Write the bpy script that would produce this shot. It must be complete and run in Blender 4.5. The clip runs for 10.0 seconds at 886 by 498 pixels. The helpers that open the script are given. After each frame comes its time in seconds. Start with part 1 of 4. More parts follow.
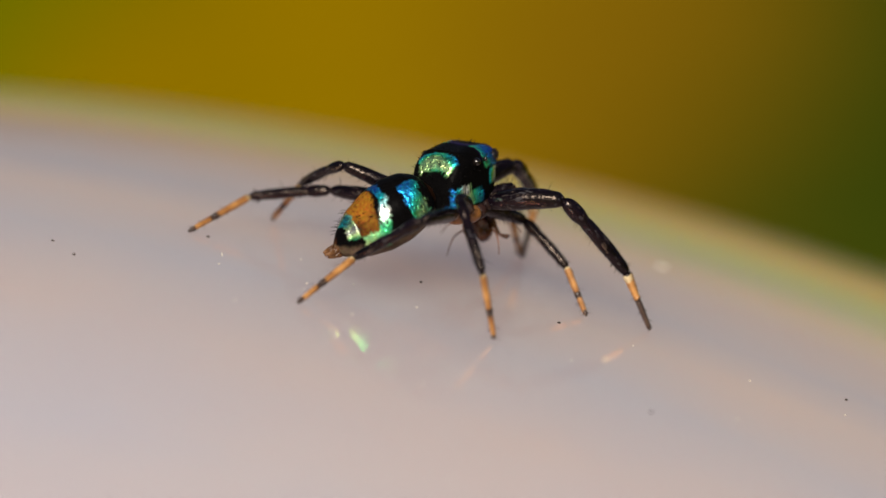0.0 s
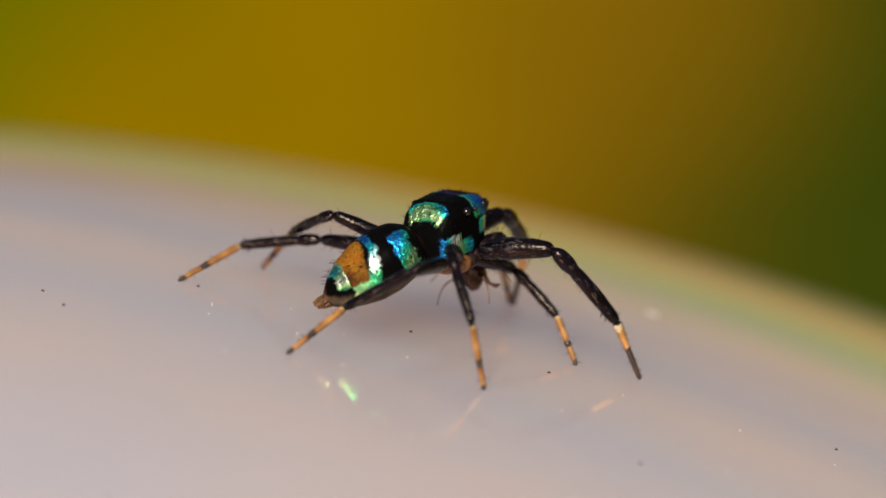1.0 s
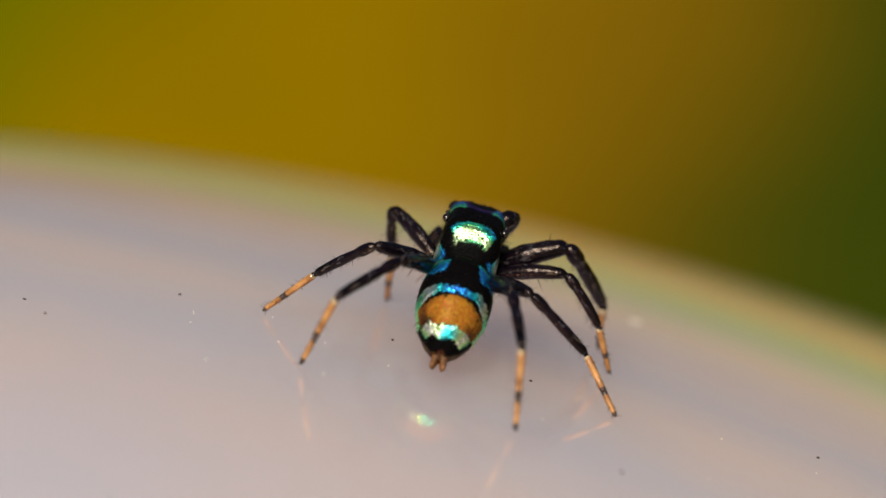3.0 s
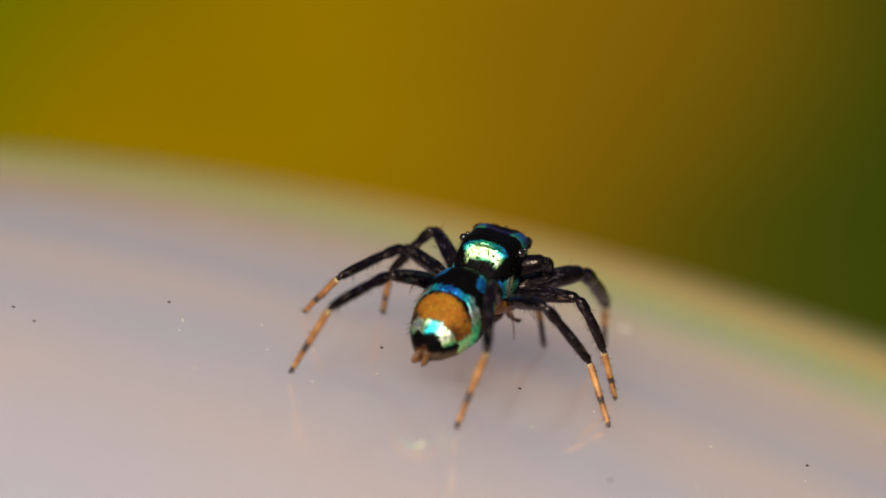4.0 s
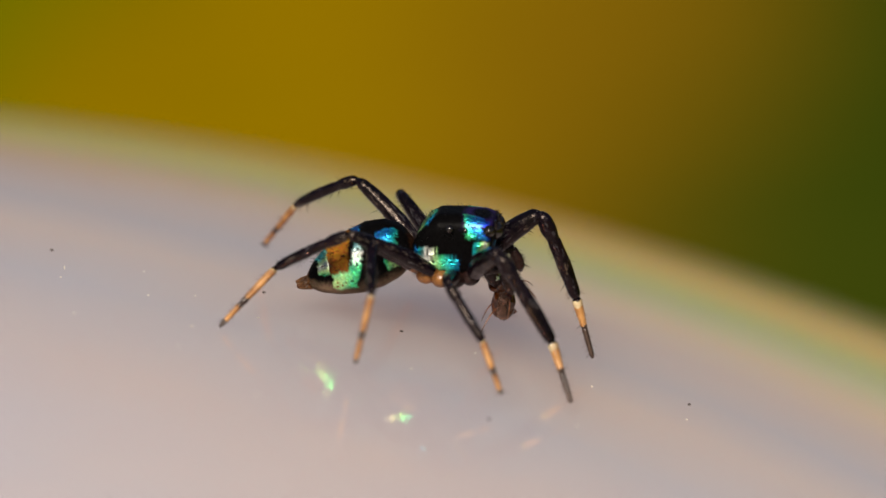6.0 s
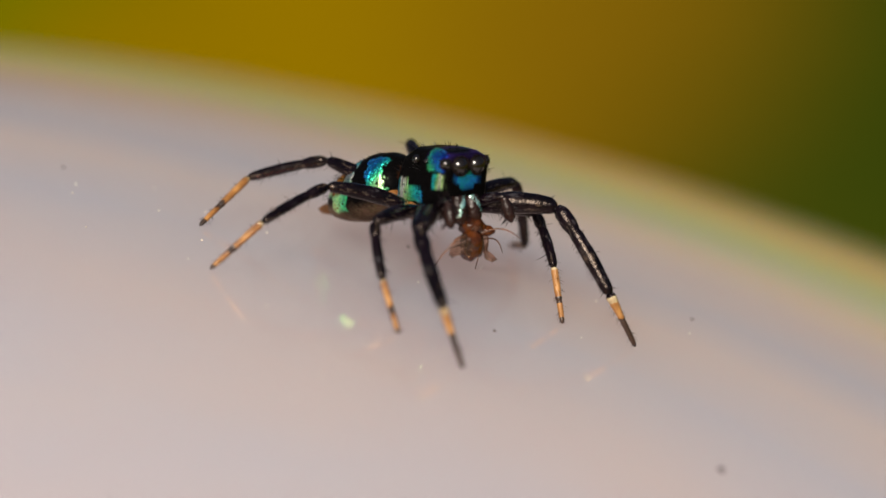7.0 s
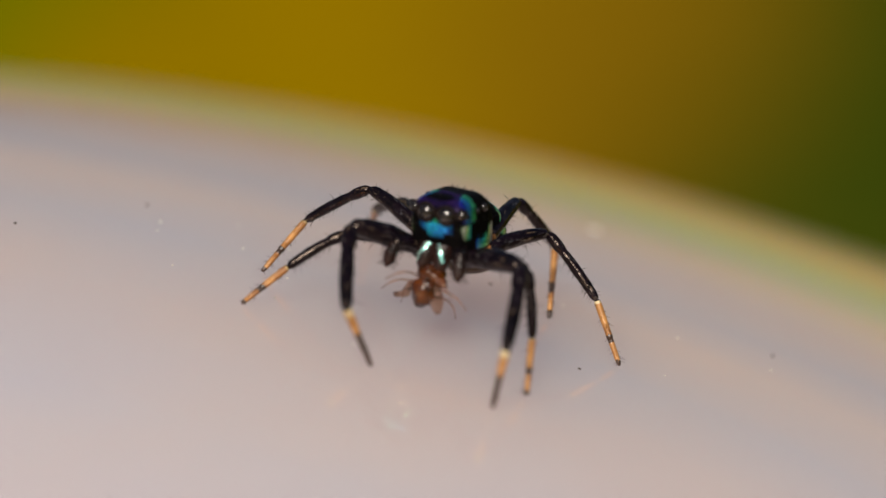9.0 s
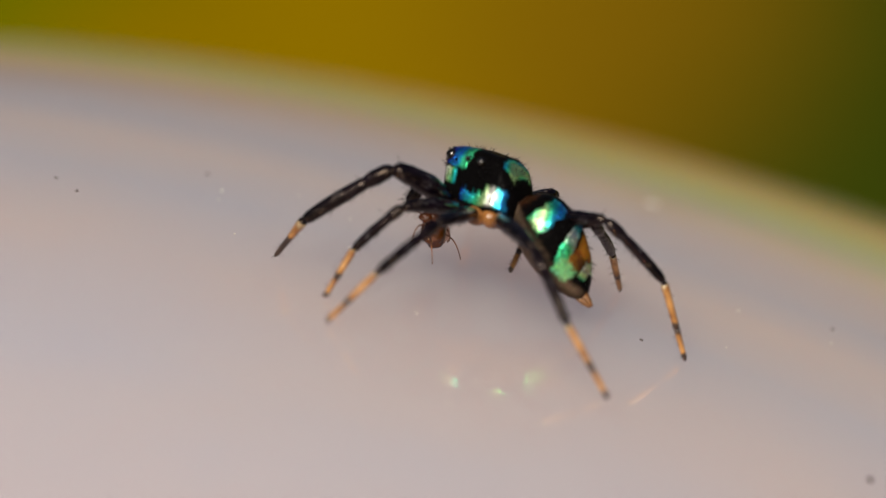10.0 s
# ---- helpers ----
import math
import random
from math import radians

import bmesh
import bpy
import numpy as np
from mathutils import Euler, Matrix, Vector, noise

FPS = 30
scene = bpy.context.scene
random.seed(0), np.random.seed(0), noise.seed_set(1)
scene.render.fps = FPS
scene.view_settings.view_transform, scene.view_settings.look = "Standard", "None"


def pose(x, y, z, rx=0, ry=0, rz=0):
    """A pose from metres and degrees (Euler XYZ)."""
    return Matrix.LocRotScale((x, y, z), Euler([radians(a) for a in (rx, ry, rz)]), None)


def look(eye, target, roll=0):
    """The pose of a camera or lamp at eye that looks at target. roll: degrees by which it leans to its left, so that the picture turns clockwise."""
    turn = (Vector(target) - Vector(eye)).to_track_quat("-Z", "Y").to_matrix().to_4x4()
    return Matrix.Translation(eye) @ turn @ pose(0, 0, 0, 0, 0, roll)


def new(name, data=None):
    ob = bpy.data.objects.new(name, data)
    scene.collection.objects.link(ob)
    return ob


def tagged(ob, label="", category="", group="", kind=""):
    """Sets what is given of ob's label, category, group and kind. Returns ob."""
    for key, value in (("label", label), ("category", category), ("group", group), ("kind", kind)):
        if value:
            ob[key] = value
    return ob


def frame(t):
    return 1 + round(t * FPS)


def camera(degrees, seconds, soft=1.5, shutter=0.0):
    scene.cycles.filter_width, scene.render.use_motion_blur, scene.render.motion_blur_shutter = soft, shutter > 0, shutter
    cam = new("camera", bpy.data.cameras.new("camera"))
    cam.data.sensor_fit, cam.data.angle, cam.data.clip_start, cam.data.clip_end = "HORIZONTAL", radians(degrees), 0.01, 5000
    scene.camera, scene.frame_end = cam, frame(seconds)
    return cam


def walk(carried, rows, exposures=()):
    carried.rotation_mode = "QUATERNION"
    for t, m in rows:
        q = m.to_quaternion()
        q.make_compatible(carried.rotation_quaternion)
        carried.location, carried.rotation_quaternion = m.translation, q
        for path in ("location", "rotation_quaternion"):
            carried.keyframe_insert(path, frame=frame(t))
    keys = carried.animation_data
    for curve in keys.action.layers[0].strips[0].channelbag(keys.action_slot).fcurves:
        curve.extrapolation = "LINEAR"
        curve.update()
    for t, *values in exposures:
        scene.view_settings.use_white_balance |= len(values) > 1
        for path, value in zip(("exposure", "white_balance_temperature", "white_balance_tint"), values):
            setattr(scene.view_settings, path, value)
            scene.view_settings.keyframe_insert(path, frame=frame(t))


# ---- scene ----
MM = 0.001

# camera, carried by hand close to the animal
EYE = Vector((0.000, -123.660, 38.787))
PITCH = 16.5


def held(x, y, back, roll):
    """The camera's pose, moved aside by x, up by y and back by so many millimetres along its own axes, then rolled."""
    p = radians(PITCH)
    moved = Vector((x, 0, 0)) + Vector((0, math.sin(p), math.cos(p))) * y + Vector((0, -math.cos(p), math.sin(p))) * back
    return pose(*((EYE + moved) * MM), 90 - PITCH, 0, 0) @ pose(0, 0, 0, 0, 0, roll)


cam = camera(9.0, 10.0, soft=1.5)
cam.data.dof.use_dof = True
cam.data.dof.focus_distance = 0.1288
cam.data.dof.aperture_fstop = 44.0
walk(cam, [(0, held(-0.23, -1.14, -0.00, -0.00)), (0.1, held(-0.18, -1.06, -0.00, -0.00)), (0.2, held(-0.22, -0.63, -0.00, -0.00)), (0.3, held(-0.01, -0.31, -0.00, -0.00)), (0.4, held(0.17, -0.06, -0.00, -0.00)),
           (0.5, held(0.13, 0.00, 0.00, -0.00)), (0.6, held(0.26, -0.07, 0.00, -0.00)), (0.7, held(0.25, -0.14, -0.00, -0.00)), (1, held(-0.00, 0.00, 0.00, -0.00)), (1.1, held(-0.04, 0.06, 0.00, -0.00)), (1.2, held(-0.10, 0.10, -0.00, -0.00)),
           (1.3, held(-0.21, 0.13, -0.00, -0.00)), (1.4, held(-0.13, 0.04, -0.00, -0.00)), (1.5, held(-0.25, 0.13, -0.00, -0.00)), (1.6, held(-0.12, 0.01, -0.00, -0.00)), (1.7, held(0.05, -0.19, 0.00, -0.00)),
           (1.8, held(0.12, -0.30, -0.00, -0.00)), (1.9, held(0.12, -0.48, -0.00, -0.00)), (2, held(0.17, -0.59, -0.00, -0.00)), (2.1, held(0.05, -0.43, 0.00, -0.00)), (2.2, held(-0.16, -0.36, -0.00, -0.00)),
           (2.3, held(-0.16, -0.48, -0.00, -0.00)), (2.4, held(-0.03, -0.36, -0.00, -0.00)), (2.5, held(0.06, -0.10, -0.00, -0.00)), (2.6, held(0.13, -0.03, -0.00, -0.00)), (2.7, held(0.23, 0.03, -0.00, -0.00)),
           (3.8, held(0.58, 0.41, 0.00, -0.00)), (3.9, held(0.63, 0.43, -0.00, -0.00)), (4, held(0.67, 0.37, -0.00, -0.00)), (4.1, held(0.67, 0.50, -0.00, -0.00)), (4.2, held(0.69, 0.45, -0.00, -0.13)),
           (4.4, held(1.10, 0.19, -0.00, -0.38)), (4.5, held(1.15, 0.05, -0.00, -0.50)), (4.6, held(1.49, -0.02, 0.00, -0.62)), (4.7, held(1.79, -0.12, 0.00, -0.75)), (4.8, held(2.10, -0.18, -0.00, -0.75)),
           (5, held(2.49, -0.50, -0.00, -0.75)), (5.1, held(2.70, -0.51, -0.00, -0.75)), (5.2, held(2.78, -0.66, -0.00, -0.75)), (6.3, held(3.61, -1.27, 1.00, -0.75)), (6.4, held(3.64, -1.65, 1.50, -0.75)), (6.5, held(3.55, -2.03, 2.00, -0.75)),
           (6.6, held(3.67, -2.19, 2.05, -0.75)), (6.8, held(3.58, -2.61, 2.15, -0.75)), (7, held(3.24, -2.89, 2.25, -0.75)), (7.2, held(3.23, -2.74, 2.35, -0.75)), (7.5, held(3.09, -2.71, 2.50, -0.75)),
           (7.8, held(2.81, -2.67, 2.60, -0.75)), (8, held(2.58, -2.61, 2.67, -0.75)), (8.2, held(2.14, -1.95, 2.73, -0.75)), (8.4, held(2.32, -1.80, 2.80, -0.75)), (8.5, held(2.36, -1.73, 2.83, -0.75)),
           (8.7, held(2.25, -1.59, 2.90, -0.75)), (8.8, held(1.94, -1.63, 2.93, -0.75)), (9, held(1.32, -1.99, 3.00, -0.75)), (9.2, held(0.96, -2.40, 3.00, -0.75)), (9.5, held(0.52, -2.46, 3.00, -0.64)),
           (9.6, held(0.38, -2.49, 3.00, -0.58)), (9.7, held(0.23, -2.51, 3.00, -0.52)), (10, held(-0.11, -2.66, 3.00, -0.35))], [(0, 0.06), (5.0, 0.05), (6.5, 0.08), (8.0, 0.07), (9.5, -0.01), (10, -0.07)])

# daylight: hazy sky, soft veiled sun behind the camera
SUN_ELEVATION, SUN_TURN = 38.0, 10.0
world = bpy.data.worlds.new("sky")
scene.world = world
world.use_nodes = True
wn = world.node_tree.nodes
sky = wn.new("ShaderNodeTexSky")
sky.sky_type = "NISHITA"
sky.sun_disc = False
sky.dust_density = 5.0
sky.air_density = 0.7
sky.sun_elevation = radians(SUN_ELEVATION)
sky.sun_rotation = radians(180 + SUN_TURN)
world.node_tree.links.new(sky.outputs[0], wn["Background"].inputs[0])
wn["Background"].inputs[1].default_value = 0.055
sun = new("sun", bpy.data.lights.new("sun", "SUN"))
sun.data.energy = 4.4
sun.data.angle = radians(19.0)
sun.data.color = (1.0, 0.9, 0.78)
sd = Vector((-math.sin(radians(SUN_TURN)) * math.cos(radians(SUN_ELEVATION)),
             -math.cos(radians(SUN_TURN)) * math.cos(radians(SUN_ELEVATION)), math.sin(radians(SUN_ELEVATION))))
sun.matrix_world = look(sd, (0, 0, 0))


# ---- materials ----
def material(name):
    m = bpy.data.materials.new(name)
    m.use_nodes = True
    return m, m.node_tree.nodes, m.node_tree.links, m.node_tree.nodes["Principled BSDF"]


def coords(n, l, scale):
    c = n.new("ShaderNodeTexCoord")
    s = n.new("ShaderNodeMapping")
    s.inputs["Scale"].default_value = (scale, scale, scale)
    l.new(c.outputs["Object"], s.inputs[0])
    return s.outputs[0]


def two_tone(n, l, co, scale, a, b, lo=0.35, hi=0.65, detail=4.0):
    """A colour that wanders between a and b."""
    t = n.new("ShaderNodeTexNoise")
    t.inputs["Scale"].default_value = scale
    t.inputs["Detail"].default_value = detail
    l.new(co, t.inputs["Vector"])
    r = n.new("ShaderNodeValToRGB")
    r.color_ramp.elements[0].position, r.color_ramp.elements[1].position = lo, hi
    r.color_ramp.elements[0].color, r.color_ramp.elements[1].color = (*a, 1), (*b, 1)
    l.new(t.outputs["Fac"], r.inputs[0])
    return r.outputs[0], t


def add_bump(n, l, bsdf, height, strength, distance):
    b = n.new("ShaderNodeBump")
    b.inputs["Strength"].default_value = strength
    b.inputs["Distance"].default_value = distance
    l.new(height, b.inputs["Height"])
    l.new(b.outputs[0], bsdf.inputs["Normal"])


def cuticle(name, a, b, rough=0.3, spec=0.5, grain=18.0, bump=0.5, sheen=(1, 1, 1)):
    """Chitin; lengths in millimetres."""
    m, n, l, p = material(name)
    co = coords(n, l, 1000.0)
    col, _ = two_tone(n, l, co, 3.0, a, b)
    l.new(col, p.inputs["Base Color"])
    t = n.new("ShaderNodeTexVoronoi")
    t.inputs["Scale"].default_value = grain
    l.new(co, t.inputs["Vector"])
    add_bump(n, l, p, t.outputs["Distance"], bump, 0.00002)
    p.inputs["Roughness"].default_value = rough
    p.inputs["Specular IOR Level"].default_value = spec
    p.inputs["Specular Tint"].default_value = (*sheen, 1)
    return m


def scales(name, stops, film, rough=0.27):
    """Iridescent metallic scales whose hue drifts along each patch."""
    m, n, l, p = material(name)
    co = coords(n, l, 1000.0)
    t = n.new("ShaderNodeTexNoise")
    t.inputs["Scale"].default_value = 1.3
    t.inputs["Detail"].default_value = 2.0
    l.new(co, t.inputs["Vector"])
    r = n.new("ShaderNodeValToRGB")
    e = r.color_ramp.elements
    e[0].position, e[0].color = 0.34, (*stops[0], 1)
    e[1].position, e[1].color = 0.66, (*stops[-1], 1)
    for k, c in enumerate(stops[1:-1]):
        e.new(0.34 + 0.32 * (k + 1) / (len(stops) - 1)).color = (*c, 1)
    l.new(t.outputs["Fac"], r.inputs[0])
    v = n.new("ShaderNodeTexVoronoi")
    v.inputs["Scale"].default_value = 24.0
    l.new(co, v.inputs["Vector"])
    hsv = n.new("ShaderNodeHueSaturation")
    val = n.new("ShaderNodeMapRange")
    val.inputs["To Min"].default_value, val.inputs["To Max"].default_value = 0.8, 1.1
    sep = n.new("ShaderNodeSeparateColor")
    l.new(v.outputs["Color"], sep.inputs[0])
    l.new(sep.outputs[0], val.inputs[0])
    l.new(val.outputs[0], hsv.inputs["Value"])
    l.new(r.outputs[0], hsv.inputs["Color"])
    l.new(hsv.outputs[0], p.inputs["Base Color"])
    add_bump(n, l, p, v.outputs["Distance"], 0.4, 0.00002)
    p.inputs["Metallic"].default_value = 0.75
    p.inputs["Roughness"].default_value = rough
    p.inputs["Thin Film Thickness"].default_value = film
    p.inputs["Thin Film IOR"].default_value = 1.4
    return m


def patterned(name):
    """Cuticle whose colour, and share of metallic scales, are laid on by its pattern layer."""
    m, n, l, p = material(name)
    co = coords(n, l, 1000.0)
    at = n.new("ShaderNodeAttribute")
    at.attribute_name = "pattern"
    v = n.new("ShaderNodeTexVoronoi")
    v.inputs["Scale"].default_value = 22.0
    l.new(co, v.inputs["Vector"])
    clump = n.new("ShaderNodeTexNoise")
    clump.inputs["Scale"].default_value = 6.0
    clump.inputs["Detail"].default_value = 3.0
    l.new(co, clump.inputs["Vector"])
    sep = n.new("ShaderNodeSeparateColor")
    l.new(v.outputs["Color"], sep.inputs[0])
    val = n.new("ShaderNodeMapRange")
    val.inputs["To Min"].default_value, val.inputs["To Max"].default_value = 0.65, 1.0
    l.new(sep.outputs[0], val.inputs[0])
    hue = n.new("ShaderNodeMapRange")
    hue.inputs["To Min"].default_value, hue.inputs["To Max"].default_value = 0.475, 0.525
    l.new(sep.outputs[1], hue.inputs[0])
    hsv = n.new("ShaderNodeHueSaturation")
    l.new(hue.outputs[0], hsv.inputs["Hue"])
    l.new(val.outputs[0], hsv.inputs["Value"])
    l.new(at.outputs["Color"], hsv.inputs["Color"])
    l.new(hsv.outputs[0], p.inputs["Base Color"])
    met = n.new("ShaderNodeMath")
    met.operation = "MULTIPLY"
    met.inputs[1].default_value = 0.97
    l.new(at.outputs["Alpha"], met.inputs[0])
    l.new(met.outputs[0], p.inputs["Metallic"])
    # scales lie in clumps, each tilted a little its own way
    rise = n.new("ShaderNodeMath")
    rise.operation = "MULTIPLY_ADD"
    rise.inputs[1].default_value = 4.0
    l.new(clump.outputs["Fac"], rise.inputs[0])
    l.new(v.outputs["Distance"], rise.inputs[2])
    relief = n.new("ShaderNodeMapRange")
    relief.inputs["To Min"].default_value, relief.inputs["To Max"].default_value = 0.2, 1.0
    l.new(at.outputs["Alpha"], relief.inputs[0])
    high = n.new("ShaderNodeMath")
    high.operation = "MULTIPLY"
    l.new(rise.outputs[0], high.inputs[0])
    l.new(relief.outputs[0], high.inputs[1])
    add_bump(n, l, p, high.outputs[0], 0.55, 0.00002)
    gloss = n.new("ShaderNodeMapRange")
    gloss.inputs["To Min"].default_value, gloss.inputs["To Max"].default_value = 0.3, 0.31
    l.new(at.outputs["Alpha"], gloss.inputs[0])
    l.new(gloss.outputs[0], p.inputs["Roughness"])
    p.inputs["Specular IOR Level"].default_value = 0.01
    thin = n.new("ShaderNodeMath")
    thin.operation = "MULTIPLY"
    thin.inputs[1].default_value = 0.25
    l.new(at.outputs["Alpha"], thin.inputs[0])
    l.new(thin.outputs[0], p.inputs["Coat Weight"])
    p.inputs["Coat IOR"].default_value = 1.8
    p.inputs["Coat Roughness"].default_value = 0.32
    return m


def leg_cuticle():
    """Black chitin under patchy bronze and violet scales that glitter here and there."""
    m, n, l, p = material("leg_black")
    co = coords(n, l, 1000.0)
    dark, _ = two_tone(n, l, co, 3.0, (0.0012, 0.0009, 0.002), (0.005, 0.0025, 0.005))
    shine, _ = two_tone(n, l, co, 1.6, (0.42, 0.3, 0.2), (0.22, 0.22, 0.24), 0.42, 0.6)
    grain = n.new("ShaderNodeTexNoise")
    grain.inputs["Scale"].default_value = 11.0
    grain.inputs["Detail"].default_value = 5.0
    grain.inputs["Roughness"].default_value = 0.7
    along = n.new("ShaderNodeMapping")
    along.inputs["Scale"].default_value = (0.3, 1.0, 1.0)
    l.new(co, along.inputs["Vector"])
    l.new(along.outputs[0], grain.inputs["Vector"])
    share = n.new("ShaderNodeMapRange")
    share.interpolation_type = "SMOOTHSTEP"
    share.inputs["From Min"].default_value, share.inputs["From Max"].default_value = 0.54, 0.66
    share.inputs["To Max"].default_value = 0.22
    l.new(grain.outputs["Fac"], share.inputs[0])
    mix = n.new("ShaderNodeMix")
    mix.data_type = "RGBA"
    l.new(share.outputs[0], mix.inputs["Factor"])
    l.new(dark, mix.inputs[6])
    l.new(shine, mix.inputs[7])
    l.new(mix.outputs[2], p.inputs["Base Color"])
    l.new(share.outputs[0], p.inputs["Metallic"])
    pits = n.new("ShaderNodeTexVoronoi")
    pits.inputs["Scale"].default_value = 13.0
    l.new(co, pits.inputs["Vector"])
    both = n.new("ShaderNodeMath")
    l.new(pits.outputs["Distance"], both.inputs[0])
    l.new(grain.outputs["Fac"], both.inputs[1])
    add_bump(n, l, p, both.outputs[0], 0.5, 0.000014)
    p.inputs["Roughness"].default_value = 0.22
    p.inputs["Specular IOR Level"].default_value = 0.26
    p.inputs["Specular Tint"].default_value = (1.0, 0.82, 0.7, 1)
    return m


PATTERN = patterned("patterned_cuticle")
BLACK = cuticle("black_cuticle", (0.002, 0.002, 0.003), (0.005, 0.004, 0.004), 0.32, 0.16, 24.0, 0.12)
LEG_BLACK = leg_cuticle()
# pale band: the ankle joints' white glint as a colour
LEG_GLINT = cuticle("leg_glint_band", (0.25, 0.15, 0.06), (0.6, 0.5, 0.3), 0.15, 0.8, 22.0, 0.8)
LEG_ORANGE = cuticle("leg_orange", (0.18, 0.07, 0.018), (0.44, 0.22, 0.07), 0.3, 0.4, 30.0, 0.5)
RING = cuticle("leg_ring", (0.02, 0.012, 0.01), (0.05, 0.028, 0.018), 0.4)
BROWN = cuticle("brown_cuticle", (0.1, 0.04, 0.01), (0.28, 0.12, 0.03), 0.3)
JAW = cuticle("jaw_cuticle", (0.006, 0.004, 0.004), (0.022, 0.01, 0.008), 0.25, 0.25)
GOLD = cuticle("gold_hairs", (0.06, 0.024, 0.006), (0.2, 0.085, 0.02), 0.35, 0.5, 26.0, 0.9)
PALE_SCALES = scales("pale_scales", ((0.1, 0.6, 0.6), (0.6, 0.9, 0.8), (0.85, 0.95, 0.85)), 0.0, 0.27)
EYE_GLASS = cuticle("eye_lens", (0.004, 0.003, 0.003), (0.008, 0.006, 0.005), 0.05, 0.8, 1.0, 0.0)
EYE_RIM = cuticle("eye_rim", (0.003, 0.002, 0.002), (0.014, 0.008, 0.006), 0.5, 0.1, 30.0, 0.6)
LINT = cuticle("lint", (0.55, 0.5, 0.42), (0.75, 0.7, 0.62), 0.35)
PREY_LIMB = cuticle("prey_limb", (0.03, 0.012, 0.006), (0.22, 0.09, 0.04), 0.25)
PREY_SHELL = cuticle("prey_shell", (0.012, 0.004, 0.002), (0.085, 0.022, 0.003), 0.18, 0.5, 9.0, 0.7)


def glassy_wing():
    m, n, l, p = material("insect_wing")
    co = coords(n, l, 1000.0)
    col, _ = two_tone(n, l, co, 6.0, (0.35, 0.2, 0.14), (0.65, 0.46, 0.37))
    l.new(col, p.inputs["Base Color"])
    p.inputs["Roughness"].default_value = 0.25
    p.inputs["Transmission Weight"].default_value = 0.92
    p.inputs["IOR"].default_value = 1.1
    return m


WING = glassy_wing()


# tints of reflected ground and sky, and a brighter rim, painted as rings
SHEEN_RINGS = [(0.424, (1.85, 1.52, 0.82)), (0.524, (1.92, 1.6, 0.85)), (0.549, (1.68, 1.54, 0.8)), (0.572, (1.28, 1.58, 0.78)), (0.592, (1.28, 1.41, 0.84)), (0.61, (1.39, 1.22, 0.89)),
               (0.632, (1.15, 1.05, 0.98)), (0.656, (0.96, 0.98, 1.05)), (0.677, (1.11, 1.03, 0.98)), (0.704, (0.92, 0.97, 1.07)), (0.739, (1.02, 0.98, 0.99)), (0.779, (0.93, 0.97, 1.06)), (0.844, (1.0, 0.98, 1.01))]


